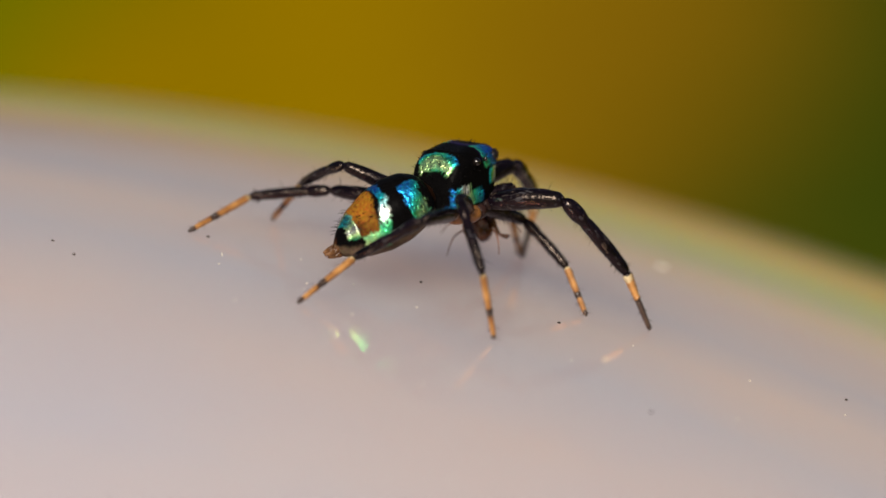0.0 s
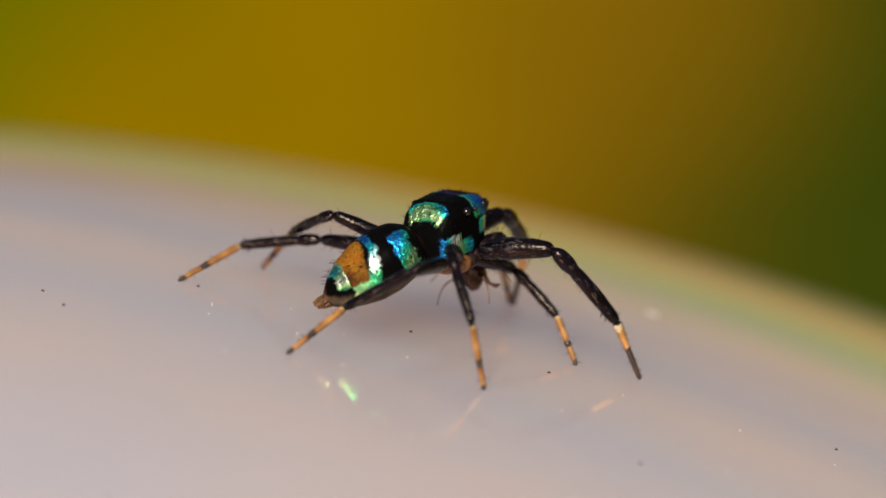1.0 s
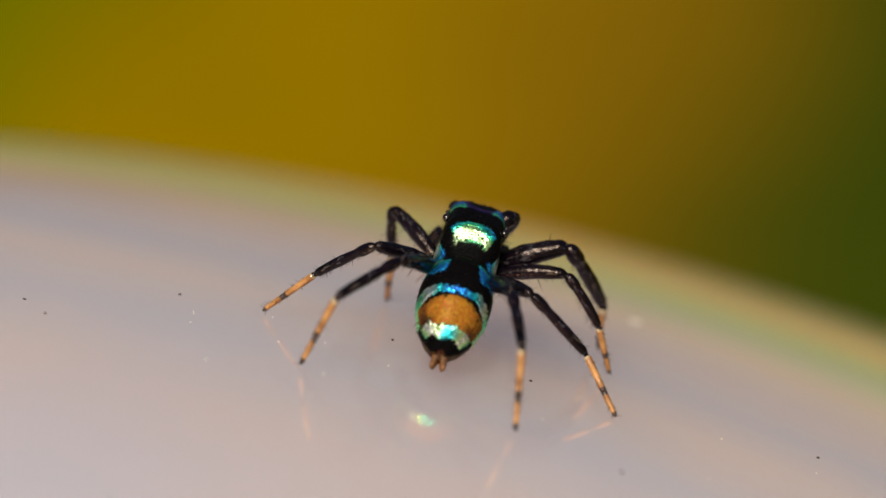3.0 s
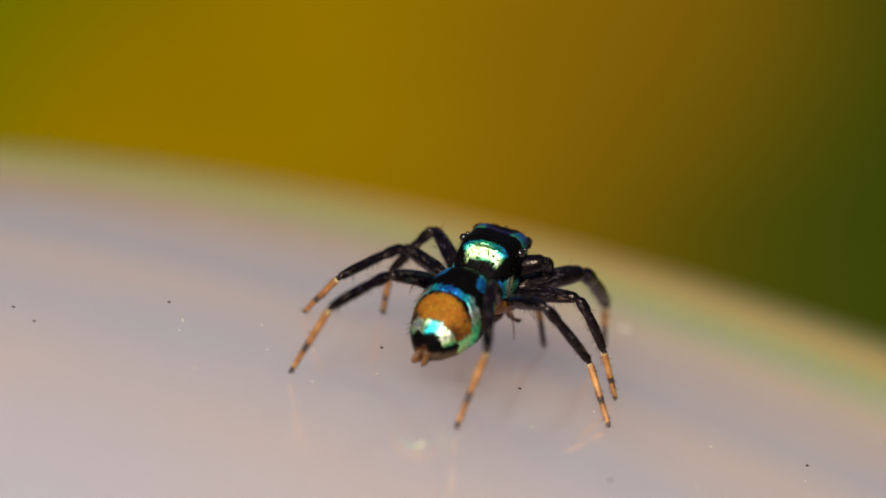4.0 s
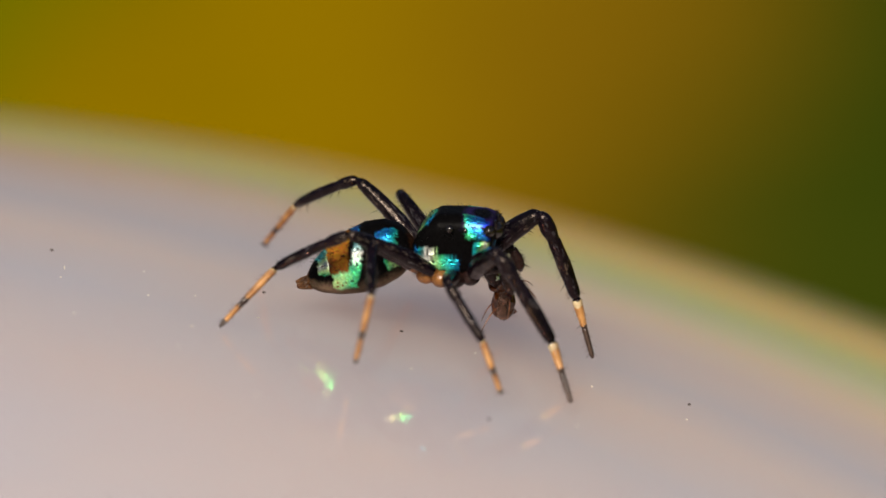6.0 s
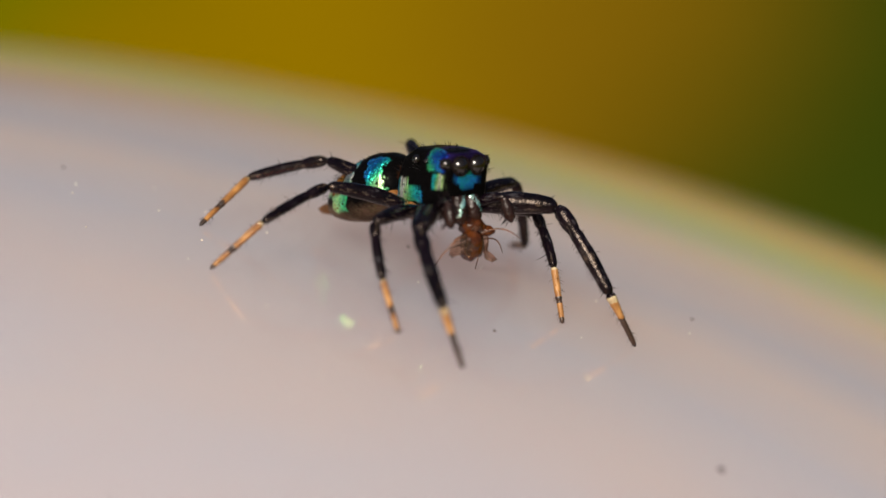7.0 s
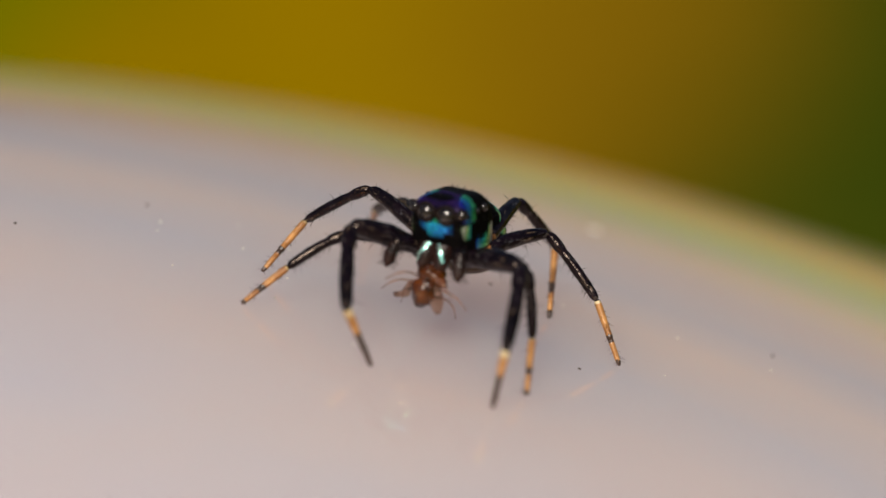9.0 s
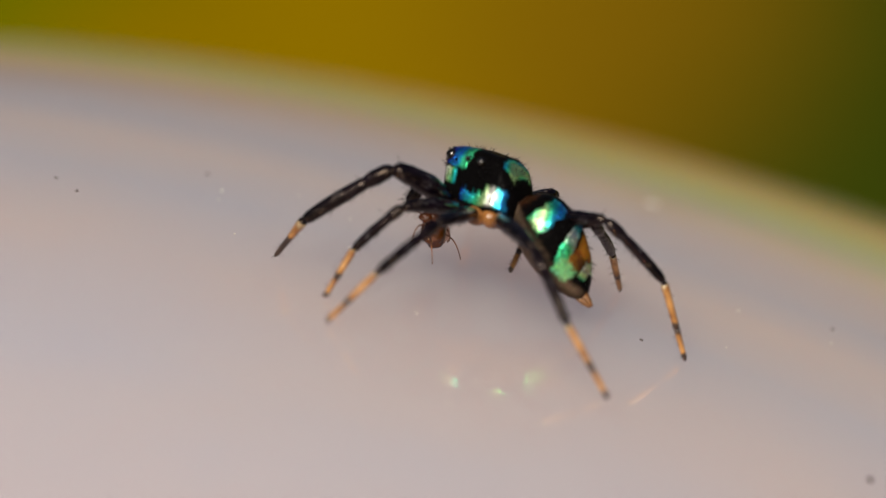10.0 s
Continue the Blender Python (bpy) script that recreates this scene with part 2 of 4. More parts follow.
def globe_material():
    """Milk glass under a thin pearl glaze, its sheen painted into the colour."""
    m, n, l, p = material("milky_glaze")
    co = coords(n, l, 1000.0)
    plain, _ = two_tone(n, l, co, 0.12, (0.55, 0.478, 0.458), (0.518, 0.473, 0.482), 0.35, 0.65)
    # reflected sheen and rim light painted in; ring axis set to fit the camera's view
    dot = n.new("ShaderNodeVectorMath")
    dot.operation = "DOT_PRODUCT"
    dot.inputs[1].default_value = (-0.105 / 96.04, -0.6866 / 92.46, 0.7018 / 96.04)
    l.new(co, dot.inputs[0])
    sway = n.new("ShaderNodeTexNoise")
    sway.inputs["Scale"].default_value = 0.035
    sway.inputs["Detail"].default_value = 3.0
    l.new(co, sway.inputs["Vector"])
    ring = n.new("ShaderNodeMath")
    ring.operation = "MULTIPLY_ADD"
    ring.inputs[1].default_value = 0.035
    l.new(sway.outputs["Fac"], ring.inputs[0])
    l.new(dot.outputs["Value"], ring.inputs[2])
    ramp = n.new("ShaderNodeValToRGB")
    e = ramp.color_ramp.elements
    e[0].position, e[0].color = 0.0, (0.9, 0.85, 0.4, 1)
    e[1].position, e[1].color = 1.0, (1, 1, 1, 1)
    for at, c in SHEEN_RINGS:
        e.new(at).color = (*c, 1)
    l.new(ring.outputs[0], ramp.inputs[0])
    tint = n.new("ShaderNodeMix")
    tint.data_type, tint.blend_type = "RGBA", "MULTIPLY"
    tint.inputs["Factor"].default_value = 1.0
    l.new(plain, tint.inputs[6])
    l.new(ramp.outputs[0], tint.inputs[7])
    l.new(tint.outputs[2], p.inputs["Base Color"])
    fine = n.new("ShaderNodeTexNoise")
    fine.inputs["Scale"].default_value = 0.6
    l.new(co, fine.inputs["Vector"])
    r = n.new("ShaderNodeMapRange")
    r.inputs["To Min"].default_value, r.inputs["To Max"].default_value = 0.03, 0.1
    l.new(fine.outputs["Fac"], r.inputs[0])
    l.new(r.outputs[0], p.inputs["Roughness"])
    p.inputs["Subsurface Weight"].default_value = 1.0
    p.inputs["Subsurface Radius"].default_value = (1.0, 0.9, 0.9)
    p.inputs["Subsurface Scale"].default_value = 0.03
    film = n.new("ShaderNodeTexNoise")
    film.inputs["Scale"].default_value = 0.05
    l.new(co, film.inputs["Vector"])
    wob = n.new("ShaderNodeMath")
    wob.operation = "MULTIPLY_ADD"
    wob.inputs[1].default_value = 5.0
    sep = n.new("ShaderNodeSeparateXYZ")
    l.new(co, sep.inputs[0])
    l.new(film.outputs["Fac"], wob.inputs[0])
    l.new(sep.outputs["Y"], wob.inputs[2])
    f = n.new("ShaderNodeMapRange")
    f.inputs["From Min"].default_value, f.inputs["From Max"].default_value = -18.0, 30.0
    f.inputs["To Min"].default_value, f.inputs["To Max"].default_value = 330.0, 470.0
    l.new(wob.outputs[0], f.inputs[0])
    l.new(f.outputs[0], p.inputs["Thin Film Thickness"])
    p.inputs["Thin Film IOR"].default_value = 1.5
    p.inputs["IOR"].default_value = 1.5
    p.inputs["Specular IOR Level"].default_value = 0.17
    return m


def ground_material():
    """Dry ochre litter with green growth at both sides, zoned to fit the camera's view."""
    m, n, l, p = material("garden_litter")
    c = n.new("ShaderNodeTexCoord")
    ochre, _ = two_tone(n, l, c.outputs["Object"], 14.0, (0.198, 0.13, 0.0), (0.30, 0.178, 0.0), 0.35, 0.65)
    fresh, _ = two_tone(n, l, c.outputs["Object"], 18.0, (0.085, 0.113, 0.0), (0.13, 0.143, 0.0), 0.3, 0.7)
    dark, _ = two_tone(n, l, c.outputs["Object"], 18.0, (0.024, 0.044, 0.002), (0.043, 0.058, 0.004), 0.3, 0.7)
    sep = n.new("ShaderNodeSeparateXYZ")
    l.new(c.outputs["Object"], sep.inputs[0])
    wob = n.new("ShaderNodeTexNoise")
    wob.inputs["Scale"].default_value = 12.0
    l.new(c.outputs["Object"], wob.inputs["Vector"])
    shift = n.new("ShaderNodeMapRange")
    shift.inputs["To Min"].default_value, shift.inputs["To Max"].default_value = -0.03, 0.03
    l.new(wob.outputs["Fac"], shift.inputs[0])
    add = n.new("ShaderNodeMath")
    l.new(shift.outputs[0], add.inputs[0])
    lean = n.new("ShaderNodeMath")
    lean.operation = "MULTIPLY_ADD"
    lean.inputs[1].default_value = -0.14
    l.new(sep.outputs["Y"], lean.inputs[0])
    l.new(sep.outputs["X"], lean.inputs[2])
    l.new(lean.outputs[0], add.inputs[1])

    def side(a, b):
        k = n.new("ShaderNodeMapRange")
        k.interpolation_type = "SMOOTHSTEP"
        k.inputs["From Min"].default_value, k.inputs["From Max"].default_value = a, b
        l.new(add.outputs[0], k.inputs[0])
        return k.outputs[0]

    def mixed(fac, a, b):
        k = n.new("ShaderNodeMix")
        k.data_type = "RGBA"
        l.new(fac, k.inputs["Factor"])
        l.new(a, k.inputs[6])
        l.new(b, k.inputs[7])
        return k.outputs[2]
    brown, _ = two_tone(n, l, c.outputs["Object"], 16.0, (0.158, 0.093, 0.002), (0.21, 0.115, 0.003), 0.3, 0.7)
    right = mixed(side(-0.082, -0.026), mixed(side(-0.135, -0.07), ochre, brown), dark)
    near = mixed(side(-0.152, -0.187), right, fresh)
    # farther off the litter and the green growth lie in large patches
    patch = n.new("ShaderNodeTexNoise")
    patch.inputs["Scale"].default_value = 1.1
    patch.inputs["Detail"].default_value = 5.0
    l.new(c.outputs["Object"], patch.inputs["Vector"])
    grown = n.new("ShaderNodeMapRange")
    grown.interpolation_type = "SMOOTHSTEP"
    grown.inputs["From Min"].default_value, grown.inputs["From Max"].default_value = 0.48, 0.56
    l.new(patch.outputs["Fac"], grown.inputs[0])
    away = n.new("ShaderNodeVectorMath")
    away.operation = "DISTANCE"
    away.inputs[1].default_value = (-0.1, 0.55, 0.0)
    l.new(c.outputs["Object"], away.inputs[0])
    wander = n.new("ShaderNodeMath")
    wander.operation = "MULTIPLY_ADD"
    wander.inputs[1].default_value = 1.0
    l.new(patch.outputs["Fac"], wander.inputs[0])
    l.new(away.outputs["Value"], wander.inputs[2])
    fade = n.new("ShaderNodeMapRange")
    fade.interpolation_type = "SMOOTHSTEP"
    fade.inputs["From Min"].default_value, fade.inputs["From Max"].default_value = 1.25, 1.75
    l.new(wander.outputs[0], fade.inputs[0])
    l.new(mixed(fade.outputs[0], near, mixed(grown.outputs[0], brown, fresh)), p.inputs["Base Color"])
    p.inputs["Roughness"].default_value = 1.0
    p.inputs["Specular IOR Level"].default_value = 0.0
    return m


# ---- mesh helpers; lengths in millimetres ----
def part(name, bm, mats, parent, label=""):
    bmesh.ops.recalc_face_normals(bm, faces=bm.faces)
    for fc in bm.faces:
        fc.smooth = True
    bmesh.ops.scale(bm, vec=(MM, MM, MM), verts=bm.verts)
    me = bpy.data.meshes.new(name)
    bm.to_mesh(me)
    bm.free()
    for m in mats if isinstance(mats, (list, tuple)) else [mats]:
        me.materials.append(m)
    ob = new(name, me)
    ob.parent = parent
    if label:
        tagged(ob, label)
    return ob


def loft(bm, rings, paint=None, close=True):
    """Skin a row of closed rings; paint(centre) gives a face's material."""
    rows = [[bm.verts.new(p) for p in ring] for ring in rings]
    k = len(rows[0])
    for a, b in zip(rows, rows[1:]):
        for i in range(k):
            fc = bm.faces.new((a[i], a[(i + 1) % k], b[(i + 1) % k], b[i]))
            if paint:
                fc.material_index = paint(fc.calc_center_median())
    if close:
        for row in (rows[0], rows[-1]):
            fc = bm.faces.new(row)
            if paint:
                fc.material_index = paint(fc.calc_center_median())


def interp(table, x):
    for a, b in zip(table, table[1:]):
        if x <= b[0]:
            s = (x - a[0]) / (b[0] - a[0])
            s = max(0.0, s)
            return [p + (q - p) * s for p, q in zip(a[1:], b[1:])]
    return list(table[-1][1:])


def smooth_interp(table, x, w):
    """Table values averaged over x - w .. x + w."""
    got = [interp(table, x + w * k / 3) for k in range(-3, 4)]
    return [sum(v) / 7 for v in zip(*got)]


def shell(table, x0, x1, steps, around, power, w=0.1):
    """Rings of a body: table rows are x, half width, top, bottom."""
    rings = []
    for i in range(steps + 1):
        x = x0 + (x1 - x0) * i / steps
        hw, top, bot = smooth_interp(table, x, w)
        ring = []
        for j in range(around):
            a = 2 * math.pi * j / around
            c, s = math.cos(a), math.sin(a)
            cy = math.copysign(abs(c) ** (2 / power), c)
            sz = math.copysign(abs(s) ** (2 / power), s)
            mid = (top + bot) / 2 - 0.1 * (top - bot)
            ring.append(Vector((x, hw * cy, mid + sz * ((top - mid) if s > 0 else (mid - bot)))))
        rings.append(ring)
    return rings


def hair(bm, root, way, length, thick, mat=0):
    way = Vector(way).normalized()
    side = way.orthogonal().normalized()
    other = way.cross(side)
    root = Vector(root)
    bend = Vector((0, 0, -0.12 * length))
    base = [bm.verts.new(root + (side * math.cos(a) + other * math.sin(a)) * thick) for a in (0, 2.094, 4.189)]
    mid = [bm.verts.new(root + way * length * 0.55 + (side * math.cos(a) + other * math.sin(a)) * thick * 0.6) for a in (0, 2.094, 4.189)]
    tip = bm.verts.new(root + way * length + bend)
    for i in range(3):
        j = (i + 1) % 3
        bm.faces.new((base[i], base[j], mid[j], mid[i])).material_index = mat
        bm.faces.new((mid[i], mid[j], tip)).material_index = mat


def limb(profile, length, around=20, steps=26, bands=(), curve=0.0):
    """A leg segment along +x. profile rows: share of the length, radius. bands rows: end share, material."""
    bm = bmesh.new()
    rings = []
    for i in range(steps + 1):
        u = i / steps
        r = smooth_interp(profile, u, 0.018)[0]
        z = curve * math.sin(math.pi * u)
        ring = []
        for j in range(around):
            a = 2 * math.pi * j / around
            g = 1 + 0.05 * noise.noise(Vector((u * 9 + length, math.cos(a), math.sin(a))))
            ring.append(Vector((u * length, r * g * math.cos(a), z + r * g * math.sin(a))))
        rings.append(ring)

    def paint(c):
        u = c.x / length + 0.03 * noise.noise(c * 9)
        for end, k in bands:
            if u <= end:
                return k
        return bands[-1][1] if bands else 0
    loft(bm, rings, paint)
    return bm


def ball(centre, radius, stretch=(1, 1, 1), seg=24, rings=16):
    bm = bmesh.new()
    bmesh.ops.create_uvsphere(bm, u_segments=seg, v_segments=rings, radius=radius)
    bmesh.ops.scale(bm, vec=stretch, verts=bm.verts)
    bmesh.ops.translate(bm, vec=centre, verts=bm.verts)
    return bm


# ---- the glazed globe and the ground ----
CENTRE = Vector((-19.987, 0.000, -93.939))
AXES = Vector((96.041, 92.457, 96.041))


def surface_z(x, y):
    q = 1 - ((x - CENTRE.x) / AXES.x) ** 2 - ((y - CENTRE.y) / AXES.y) ** 2
    return CENTRE.z + AXES.z * math.sqrt(q)


def surface_normal(p):
    return Vector([(p[i] - CENTRE[i]) / AXES[i] ** 2 for i in range(3)]).normalized()


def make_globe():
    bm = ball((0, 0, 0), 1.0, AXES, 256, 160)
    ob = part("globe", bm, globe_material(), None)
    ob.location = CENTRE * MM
    tagged(ob, "milky pearl-white glazed oval globe, glossy, with an iridescent sheen painted into its colour", "globe")
    return ob


def make_ground():
    bm = bmesh.new()
    bmesh.ops.create_grid(bm, x_segments=8, y_segments=8, size=60000.0)
    ob = part("ground", bm, ground_material(), None)
    ob.location = (0, 0, (CENTRE.z - AXES.z) * MM)
    tagged(ob, "ochre leaf litter with green growth, far out of focus", "ground", kind="structure")
    return ob


globe = make_globe()
ground = make_ground()

# ---- the spider ----
# -- poses begin: millimetres and degrees
HOLDS = [(0, 1.2), (1.3, 1.3), (1.4, 1.6), (1.7, 2.6), (2.7, 2.9), (3.4, 3.9), (4, 4.3), (4.5, 4.5), (4.7, 4.7), (4.8, 5.6), (6.2, 6.3), (6.5, 7), (7.1, 7.3), (7.4, 8.4), (8.5, 8.5), (8.7, 9.4), (9.5, 9.5), (9.6, 9.6), (9.7, 10)]
PLACES = [
    (-0.04, 0.56, 2.37), (0.32, 1.04, 2.27), (0.82, 0.7, 2.16), (1.1, 0.61, 2.14), (1.01, 0.6, 2.19),
    (1.12, 0.3, 2.11), (1.68, 0.25, 1.97), (2.44, 0.37, 1.8), (2.91, 0.54, 1.72), (3.27, -0.56, 1.9),
    (3.75, -1.1, 1.4), (3.18, -3, 1.6), (2.59, -3.81, 1.71), (2.32, -3.75, 1.85), (2.05, -4.2, 1.87),
    (1.58, -4.82, 2.03), (1.23, -5.53, 1.88), (1.23, -4.93, 2), (0.98, -4.41, 2.06),
]
TURNS = [
    (57, 5, -11), (12, 14, -1), (-4, 0, -3), (80, 1, -1), (85, 5, 3),
    (85, 3, -2), (73, 3, -1), (38, 0, -12), (10, -1, 0), (3, -3, -1),
    (-11, 16, 3), (-51, 15, 3), (-81, 18, 5), (-93, 20, 7), (-101, 12, 5),
    (-117, 0, 8), (-188, 0, 10), (-204, -1, 12), (-216, -7, 14),
]
ABDOMEN = [
    (-36.2, 21.5), (-12.9, 18), (10.2, 27.7), (-5, 25.1), (1.2, 36.9), (-5.1, 27.6), (-8.7, 25.5), (-30.1, 36.4),
    (-2.9, 36.5), (6.6, 33), (16.5, 9.7), (12.8, 15.5), (10.3, 30.5), (0, 25), (10, 30), (25, 35),
    (-7.9, 11.4), (21.2, 27.3), (34, 38.4),
]
LEFT_ONE = [
    (1.64, 3.95, 3, 77, 39), (3.41, 3.6, 121, 40, -7), (3.54, 3.39, 129, 50, 3), (1.97, 2.85, -116, 74, 47), (1.19, 3.24, -99, 70, 34),
    (1.77, 2.55, -104, 72, 44), (3.05, 2.83, -121, 75, 51), (3.43, 2.64, -80, 51, 73), (6.28, 2.62, -129, 48, -63), (5.88, 0.77, 107, 38, -27),
    (7.01, -1.16, -164, 76, 26), (7.59, -4.11, -163, 65, -23), (5.12, -7.62, 88, 45, -26), (5.25, -7.53, 105, 63, -34), (3.57, -5.99, 85, 38, 67),
    (2.36, -8.89, -11, 77, -46), (-3.82, -6, 27, 28, 62), (-3.74, -5.73, 21, 42, 60), (-3.93, -4.77, -46, 47, -33)]
LEFT_TWO = [
    (1.6, 4.2, -110, 60, 20), (-0.21, 5.48, -75, 58, -16), (2.42, 2.37, -137, 76, -52), (-0.73, 3.82, -85, 46, -15), (-0.92, 3.11, -75, 69, -25),
    (-0.87, 3.15, -78, 44, -21), (-0.76, 2.78, -73, 61, 27), (1.15, 2.61, -45, 58, -44), (2.49, 5.12, -59, 64, -52), (4.35, 4.09, -80, 69, -52),
    (5.01, -0.07, -130, 76, -52), (5.94, -3.86, 104, 58, -52), (5.81, -4.03, 127, 66, -25), (4.46, -6.18, 78, 60, 7), (4.46, -6.16, 92, 75, 7),
    (3.13, -7.77, 78, 57, -6), (-1.51, -6.41, -52, 42, -52), (-2.77, -6.6, 33, 33, -45), (-2.77, -6.83, 51, 40, -38),
]
LEFT_THREE = [
    (-4.25, 3.07, -50, 45, -43), (-1.46, 5.34, -73, 41, -37), (-1.11, 6.04, -78, 38, -39), (-3.8, 0.49, 38, 26, 74), (-3.76, 0.38, -16, 38, -58),
    (-3.6, 0.4, 8, 31, 88), (-2.58, 1.63, -44, 43, 73), (-1.35, 2.15, -27, 59, -48), (0.43, 5.05, -73, 56, -25), (1.72, 1.88, 74, 41, -40),
    (3.08, 3.65, -96, 40, -31), (4.84, 1.22, -78, 16, 15), (6.01, -2.77, -118, 53, -55), (6.13, -2.41, 142, 49, -24), (5.93, -2.69, 168, 65, -30),
    (5.31, -4.62, 136, 64, -46), (1.47, -9.33, -19, 83, -11), (1.52, -8.85, -137, 80, -7), (-2.71, -8.28, 9, 43, -31)]
LEFT_FOUR = [
    (-6.12, 0.92, 41, 15, 67), (-6.35, 1.53, 17, 17, 79), (-3.89, 2.38, -24, 52, 69), (-4.09, -1.34, 4, 43, -42), (-2.8, -3.07, -30, 61, -17),
    (-2.76, -2.79, 59, 33, -46), (-2.78, -2.99, -19, 59, 1), (-3.19, -0.62, -39, 45, -21), (-2.84, -0.21, 36, 38, -34), (-2.89, -0.25, 30, 30, 60),
    (-0.2, 3.57, -74, 36, -27), (3.41, 2.57, -101, 38, -31), (4.27, -1.11, -88, 38, -50), (3.68, -1.04, 82, 30, -14), (4.16, 1.3, -94, 30, -12),
    (3.75, -2.49, 82, 46, -22), (5.3, -5.15, -153, 52, -104), (3.43, -9.12, -156, 71, 15), (3.5, -9.37, 148, 56, 32)]
RIGHT_ONE = [
    (4.55, 0.24, 159, 66, 25), (4.56, 0.49, -134, 57, 34), (4.15, -2.24, 120, 40, 45), (4.72, 2.25, -121, 68, 31), (4.03, 2.83, -81, 63, 28),
    (4.31, 2.57, -104, 63, 23), (4.48, 4.04, -88, 66, 36), (5.74, 0.01, -99, 64, 47), (6.86, 1.39, 129, 33, -39), (6.27, -2.96, -179, 71, 28),
    (6.12, -4.25, 114, 52, 26), (3.64, -8.12, 137, 66, 41), (3.53, -8.29, 152, 51, 60), (-0.17, -8.09, 79, 77, 28), (-0.2, -8, 120, 74, 49),
    (-0.31, -7.91, 173, 68, 46), (-1.75, -1.29, -24, 43, 33), (0.21, 0.65, -61, 61, 48), (0.61, 1.09, -67, 63, 48)]
RIGHT_TWO = [
    (3.07, 0.13, 116, 42, -68), (1.95, -1.82, 135, 70, 27), (2, -2.14, 139, 64, 46), (4.26, 0.91, -124, 68, -53), (4.27, 0.99, -124, 68, 7),
    (4.21, 0.43, -132, 79, 12), (4.65, 0.01, -137, 72, 25), (5.09, 0.56, -123, 54, -79), (4.51, -3.07, 153, 72, 27), (4.47, -3.1, 124, 70, 43),
    (4.6, -5.27, 116, 42, 35), (2.22, -6.93, 113, 49, 38), (-0.6, -7.17, 65, 41, 14), (-0.5, -6.82, 85, 48, 16), (-2.62, -3.24, -2, 38, 8),
    (-3.25, -5.49, 20, 33, 16), (0.56, -1.05, -64, 47, 24), (1.96, -0.64, -79, 64, 48), (1.42, -2.87, 59, 41, 42)]
RIGHT_THREE = [
    (0.92, -3.11, -179, 80, 19), (0.85, -2.96, -179, 75, 29), (-1.53, -3.71, 39, 69, 44), (2.74, -3.48, 71, 72, 3), (4.33, -2.04, 139, 55, 46),
    (4.4, -2.11, 125, 54, 44), (4.44, -2.13, 120, 56, 47), (3.2, -4.2, 119, 73, 37), (3.26, -4.03, 124, 72, 42), (3.19, -4.13, 162, 79, 43),
    (0.68, -5.04, 48, 56, 48), (-2.01, -5.16, 10, 40, 28), (-2.13, -5.45, 39, 41, -49), (-2.8, -3.28, 10, 33, 62), (-2.82, -2.06, 19, 26, 1),
    (-2.85, -3.15, 35, 39, 12), (1.12, -2.31, -84, 64, 60), (3.84, -1.04, -92, 44, 40), (3.99, -2.36, -102, 48, 67)]
RIGHT_FOUR = [
    (-3.51, -3.19, 43, 22, -60), (-3.58, -3.06, 0, 55, -2), (-3.53, -3.26, 14, 59, 10), (1.98, -4.7, 70, 64, -2), (2.02, -4.51, 69, 78, -1),
    (2.08, -4.5, 37, 83, 0), (0.95, -4.52, 15, 68, 11), (0.84, -4.58, 42, 71, 14), (-1.83, -2.04, 27, 34, -48), (-1.69, -3.15, 27, 39, -36),
    (-1.65, -3.09, 36, 35, -37), (-2.35, -2.29, 51, 23, 35), (-2.05, -1.59, -41, 44, 76), (-1.26, 1.57, -77, 32, 34), (-0.76, -0.07, -89, 32, 51),
    (-0.4, 1.56, -85, 32, 7), (5.38, -3.65, 115, 54, 0), (5.43, -3.57, 105, 47, 28), (5.34, -6.09, 159, 74, 45)]
# -- poses end
LEGS = {"L1": LEFT_ONE, "L2": LEFT_TWO, "L3": LEFT_THREE, "L4": LEFT_FOUR,
        "R1": RIGHT_ONE, "R2": RIGHT_TWO, "R3": RIGHT_THREE, "R4": RIGHT_FOUR}
HIP = {"1": (0.55, 0.55, -0.5), "2": (0.2, 0.62, -0.55), "3": (-0.18, 0.62, -0.55), "4": (-0.58, 0.5, -0.52)}
SEGMENTS = {"1": (1.93, 2.36, 1.45), "2": (1.8, 1.5, 1.35), "3": (2.1, 1.9, 1.6), "4": (2.5, 1.95, 1.9)}
PEDICEL = Vector((-0.9, 0.0, -0.08))

CARAPACE = [(-0.95, 0.08, -0.2, -0.36), (-0.9, 0.36, 0.06, -0.46), (-0.76, 0.57, 0.39, -0.54), (-0.56, 0.67, 0.69, -0.57), (-0.3, 0.7, 0.84, -0.56),
            (0.3, 0.7, 0.88, -0.5), (0.7, 0.68, 0.85, -0.45), (0.9, 0.66, 0.79, -0.41), (0.98, 0.6, 0.69, -0.36), (1.01, 0.47, 0.55, -0.27),
            (1.02, 0.24, 0.33, -0.1), (1.025, 0.05, 0.17, 0.06)]
ABDOMEN_FORM = [(-2.6, 0.05, -0.12, -0.22), (-2.5, 0.2, 0.02, -0.32), (-2.3, 0.42, 0.25, -0.46), (-1.9, 0.68, 0.53, -0.6), (-1.4, 0.84, 0.73, -0.69),
                (-0.9, 0.86, 0.83, -0.67), (-0.45, 0.78, 0.78, -0.55), (-0.15, 0.6, 0.6, -0.36), (0.0, 0.32, 0.34, -0.2), (0.06, 0.1, 0.14, -0.1)]
INK, AMBER, UMBER, FAWN = (0.003, 0.0028, 0.003), (0.3, 0.12, 0.014), (0.06, 0.024, 0.01), (0.15, 0.105, 0.07)
